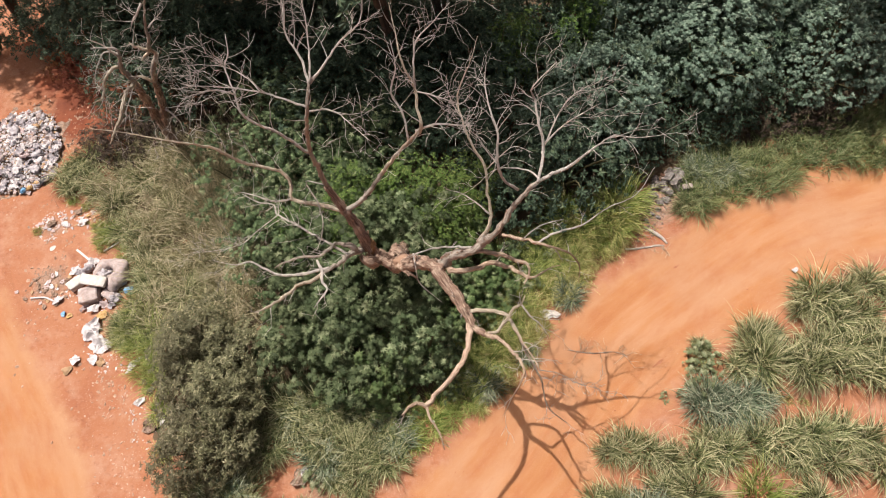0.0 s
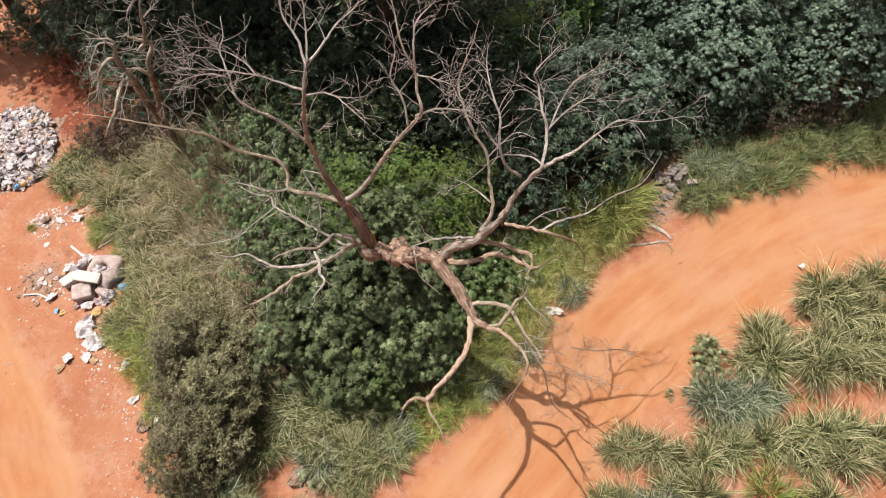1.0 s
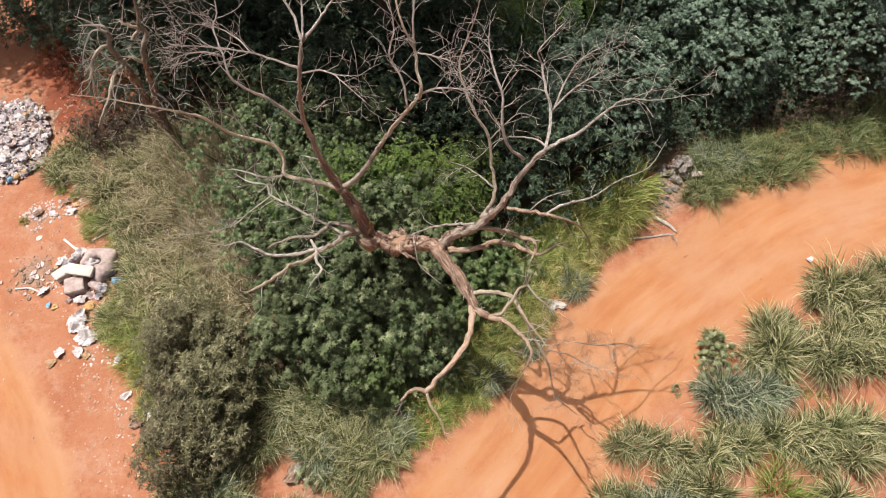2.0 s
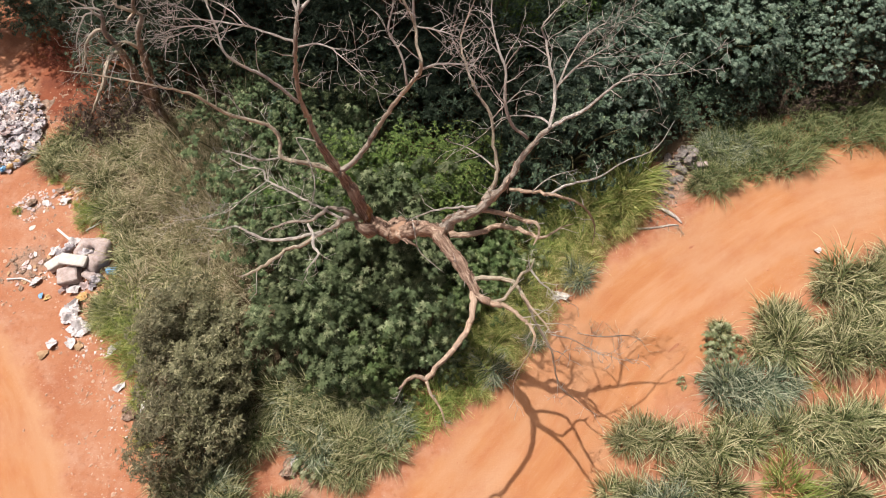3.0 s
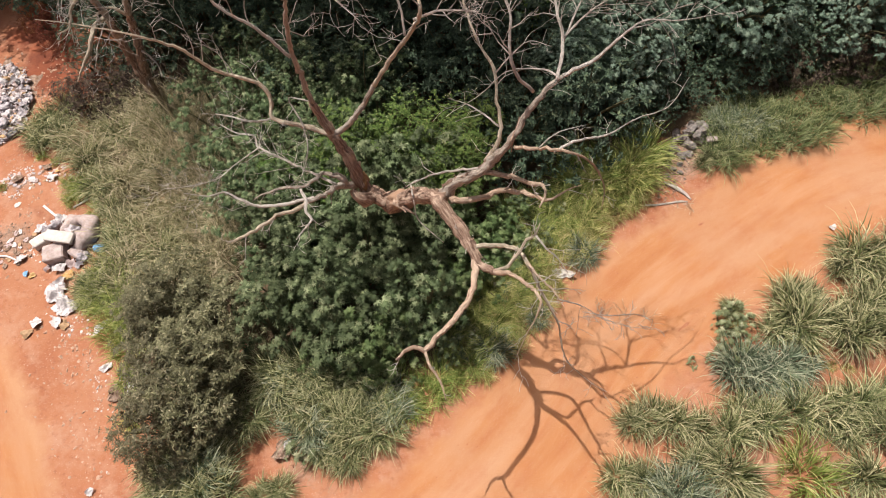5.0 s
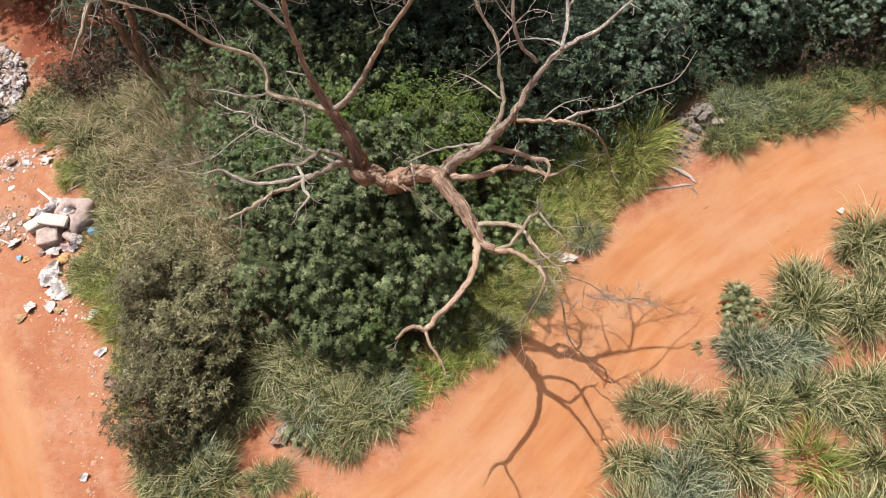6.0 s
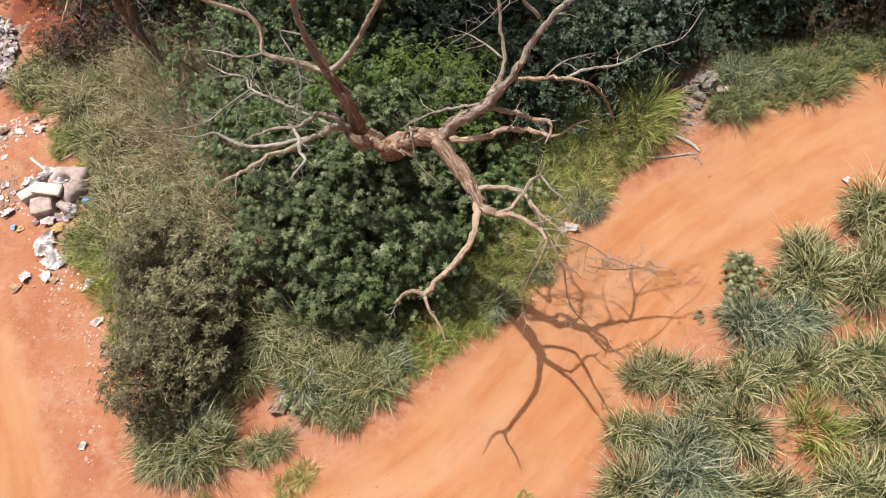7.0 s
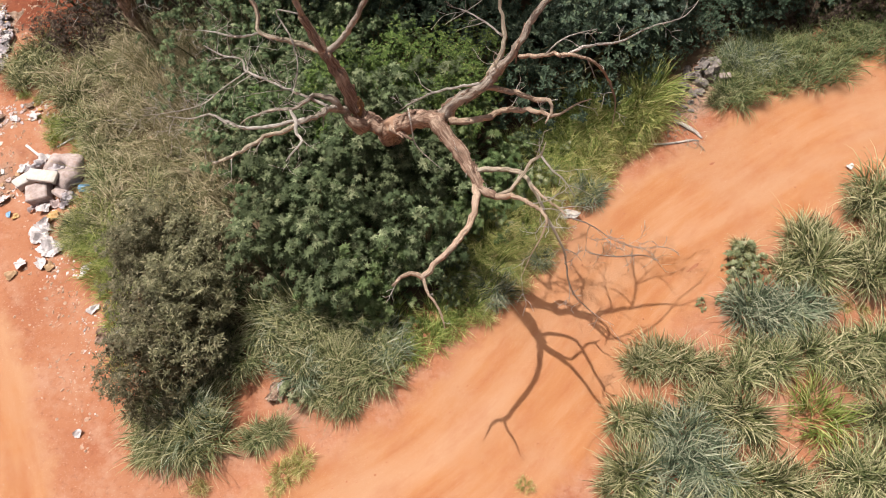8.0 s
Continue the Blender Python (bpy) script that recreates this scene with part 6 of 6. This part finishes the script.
solid("pale_slab", from_bmesh("pale_slab", board(0.34, 0.18, 0.1, 0.02, 0, 3), SACK), "pale slab on the rubble heap", "stone", pose(7.9, 12.45, 0.30, 8, 5, 10), "rubble heap")


def fallen(name, label, x, y, nodes, twigs, seed):
    """A fallen dry branch lying on the ground with its twigs."""
    rng = random.Random(seed)
    ob = thing(name, label, "branch", x, y, surface_z(x, y), "fallen wood")
    stem = Soup()
    pts = spline(nodes, 0.06)
    tube(stem, pts, 7, 0.25, rng)
    part("stem", stem, SILVER, ob, smooth=True)
    tw = Soup()
    for _ in range(twigs):
        p = pts[rng.randrange(len(pts))]
        a = rng.uniform(0, 6.28)
        grow_twigs(tw, (p[0], p[1], max(p[2], 0.03)), (math.cos(a), math.sin(a), 0.12), rng.uniform(0.2, 0.5), 0.007, 1, rng)
    tagged(part("twig_spray", tw, DRYWOOD, ob), kind="stuff")


fallen("fallen_branch", "grey dry branch lying at the track edge", 6.4, 10.5, [(-0.7, -0.25, 0.03, 0.03), (-0.2, -0.22, 0.05, 0.026), (0.3, -0.12, 0.05, 0.03), (0.55, -0.12, 0.04, 0.02)], 14, 1)
fallen("fallen_branch", "pale dry log end on the ash spill", 6.75, 10.65, [(-0.4, 0.42, 0.04, 0.03), (-0.15, 0.25, 0.05, 0.05), (0.1, 0.05, 0.05, 0.055), (0.3, -0.2, 0.04, 0.03)], 6, 2)
fallen("fallen_branch", "thin dry twigs fallen on the orange track", 4.5, 6.75, [(-0.9, 0.1, 0.02, 0.007), (-0.2, 0.0, 0.03, 0.010), (0.5, 0.05, 0.03, 0.008), (0.9, -0.1, 0.02, 0.005)], 18, 3)

# ---- pebbles and small litter ----


def sprinkle(name, label, spots, sizes, material, seed, top=None, clump=0.0):
    """Small stones or flakes, uncountable, in one mesh."""
    rng = random.Random(seed)
    soup = Soup()
    base = np.array([(1, 0, 0.0), (0.4, 0.9, 0), (-0.6, 0.8, 0), (-1, -0.1, 0), (-0.3, -0.9, 0), (0.6, -0.8, 0), (0.25, 0.15, 0.8)])
    fs = [(i, (i + 1) % 6, 6) for i in range(6)]
    for x, y in spots:
        s, a = sizes[0] + (sizes[1] - sizes[0]) * rng.random() ** 2.2, rng.uniform(0, 6.28)
        if clump and noise.noise((x * 0.8, y * 0.8, seed * 0.37)) + 0.5 * noise.noise((x * 2.5, y * 2.5, seed)) < clump - 0.25:
            continue
        c, d = math.cos(a), math.sin(a)
        sq = rng.uniform(0.5, 1.0)
        p = (base + np.array([(rng.uniform(-0.35, 0.35), rng.uniform(-0.35, 0.35), 0) for _ in base])) * np.array((s, s * sq, s * rng.uniform(0.4, 1.0)))
        p = p @ np.array(((c, d, 0), (-d, c, 0), (0, 0, 1)))
        soup.add(p + np.array((x, y, (top or surface_z)(x, y) - 0.004)), fs)
    tagged(new(name, soup.mesh(name, material)), label, "gravel", kind="stuff")


LEFT_EDGE = [(-8.0, 1.0), (-9.3, 3.6), (-10.4, 5.6), (-11.6, 7.4), (-13.2, 9.2), (-15.5, 11.6), (-14.0, 16.5), (-12.0, 14.0), (-10.6, 9.6), (-10.2, 6.4), (-9.0, 4.6), (-8.2, 2.4)]
sprinkle("gravel", "pale pebbles and crumbs strewn on red soil", scatter(LEFT_EDGE, 0.125, 41), (0.012, 0.065), PEBBLE, 42, clump=0.3)
sprinkle("gravel", "pinkish stones thrown on the road beside the dump", scatter([(-9.6, 0.0), (-11.4, 3.4), (-13.2, 5.8), (-16.0, 9.0), (-17.5, 12.0), (-16.0, 18.0), (-12.6, 18.0), (-11.8, 10.0), (-9.8, 5.0), (-8.4, 2.0)], 0.25, 80), (0.012, 0.075), PEBBLE, 81, clump=0.35)
sprinkle("gravel", "pale plaster crumbs beside the shrubs", scatter([(-8.2, 1.6), (-9.6, 3.4), (-10.8, 5.4), (-10.2, 6.4), (-9.0, 5.2), (-8.0, 3.0)], 0.14, 84), (0.012, 0.06), PEBBLE, 85, clump=0.25)
sprinkle("clods", "crumbled red earth clods by the dump", scatter([(-9.4, 4.8), (-12.0, 7.2), (-14.6, 9.6), (-17.0, 12.0), (-17.0, 17.4), (-12.6, 18.0), (-12.4, 12.0), (-10.4, 8.8)], 0.3, 82), (0.012, 0.05), CLOD, 83, clump=0.3)
sprinkle("litter_crumbs", "small white litter crumbs on the soil", scatter(LEFT_EDGE, 0.9, 43), (0.012, 0.045), WHITE, 44)
TRACK = [(-7.0, -1.0), (-1.0, 3.0), (2.5, 6.5), (7.0, 10.6), (14.0, 13.4), (14.0, 11.0), (9.5, 8.8), (6.0, 5.8), (3.8, 2.5), (3.0, -1.0)]
sprinkle("gravel", "few small stones on the dirt track", scatter(TRACK, 0.36, 45), (0.008, 0.03), CLOD, 46)
sprinkle("gravel", "small stones between the grass tufts", scatter([(4.0, 0.5), (4.2, 4.6), (7.5, 7.4), (13.0, 10.4), (14.0, 6.0), (12.0, 0.5)], 0.33, 47), (0.01, 0.03), PEBBLE, 48)
sprinkle("ash_spill", "grey ash and rubble dust spilled on soil", scatter([(6.1, 10.5), (6.3, 11.5), (6.5, 12.6), (7.0, 13.3), (8.1, 13.3), (8.1, 12.3), (7.2, 11.7), (6.9, 10.6)], 0.075, 49), (0.02, 0.075), ASH, 50)
sprinkle("ash_spill", "ash and charred crumbs on the burnt patch", scatter([(-13.7, 8.3), (-13.5, 9.4), (-12.5, 9.5), (-12.1, 8.9), (-12.4, 8.1)], 0.085, 51), (0.015, 0.05), ASH, 52)
for i, (patch, gap) in enumerate([([(-13.9, 10.5), (-13.9, 11.5), (-13.2, 11.6), (-12.9, 10.8), (-13.3, 10.3)], 0.08), ([(-12.9, 11.2), (-12.6, 11.9), (-12.0, 11.6), (-12.2, 10.9)], 0.09), ([(-12.4, 8.3), (-12.3, 9.5), (-11.5, 9.7), (-11.4, 9.0), (-11.8, 8.4)], 0.10), ([(-11.9, 8.2), (-11.6, 8.5), (-10.9, 8.3), (-10.8, 7.8)], 0.08), ([(-10.6, 5.9), (-11.2, 6.6), (-10.2, 6.9), (-9.6, 6.0)], 0.13), ([(-9.0, 3.9), (-9.5, 5.0), (-8.5, 4.9), (-8.0, 3.6)], 0.12)]):
    sprinkle("refuse_crumbs", "shredded white and pinkish litter trodden into the soil", scatter(patch, gap, 90 + i), (0.015, 0.055), (WHITE, PEBBLE)[i % 2], 100 + i)
    sprinkle("refuse_crumbs", "pinkish plaster and paper crumbs on soil", scatter(patch, gap * 1.5, 110 + i), (0.02, 0.06), (PEBBLE, WHITE)[i % 2], 120 + i)


def on_dump(x, y):
    return ground_z(x, y) + dump_z(x, y) - 0.01


for i, (m, label) in enumerate([(WHITE, "small white refuse scattered over the dump"), (PINK, "small pinkish refuse scattered over the dump"), (GREYBAG, "small grey refuse scattered over the dump"), (CARD, "small brown refuse scattered over the dump")]):
    sprinkle("refuse_crumbs", label, scatter(DUMP, (0.13, 0.2, 0.17, 0.2)[i], 60 + i), (0.025, 0.085), m, 70 + i, on_dump)
for i, (x, y, m, label) in enumerate([(-14.5, 12.6, YELLOW, "yellow plastic bottle on the dump"), (-14.7, 12.4, YELLOW, "yellow plastic scrap on the dump"), (-14.9, 12.3, BLUE, "blue plastic scrap on the dump"), (-14.8, 14.9, BLACKBAG, "black refuse bag on the dump"), (-15.2, 15.0, CARD, "orange-brown cloth bundle on the dump")]):
    solid("refuse_bundle", from_bmesh("refuse_bundle", lump(200 + i, 0.11, 0.08, 0.07, 0.6, 3.0), m, True), label, "litter", pose(x, y, on_dump(x, y), 0, 0, 40 * i), "refuse on the dump")
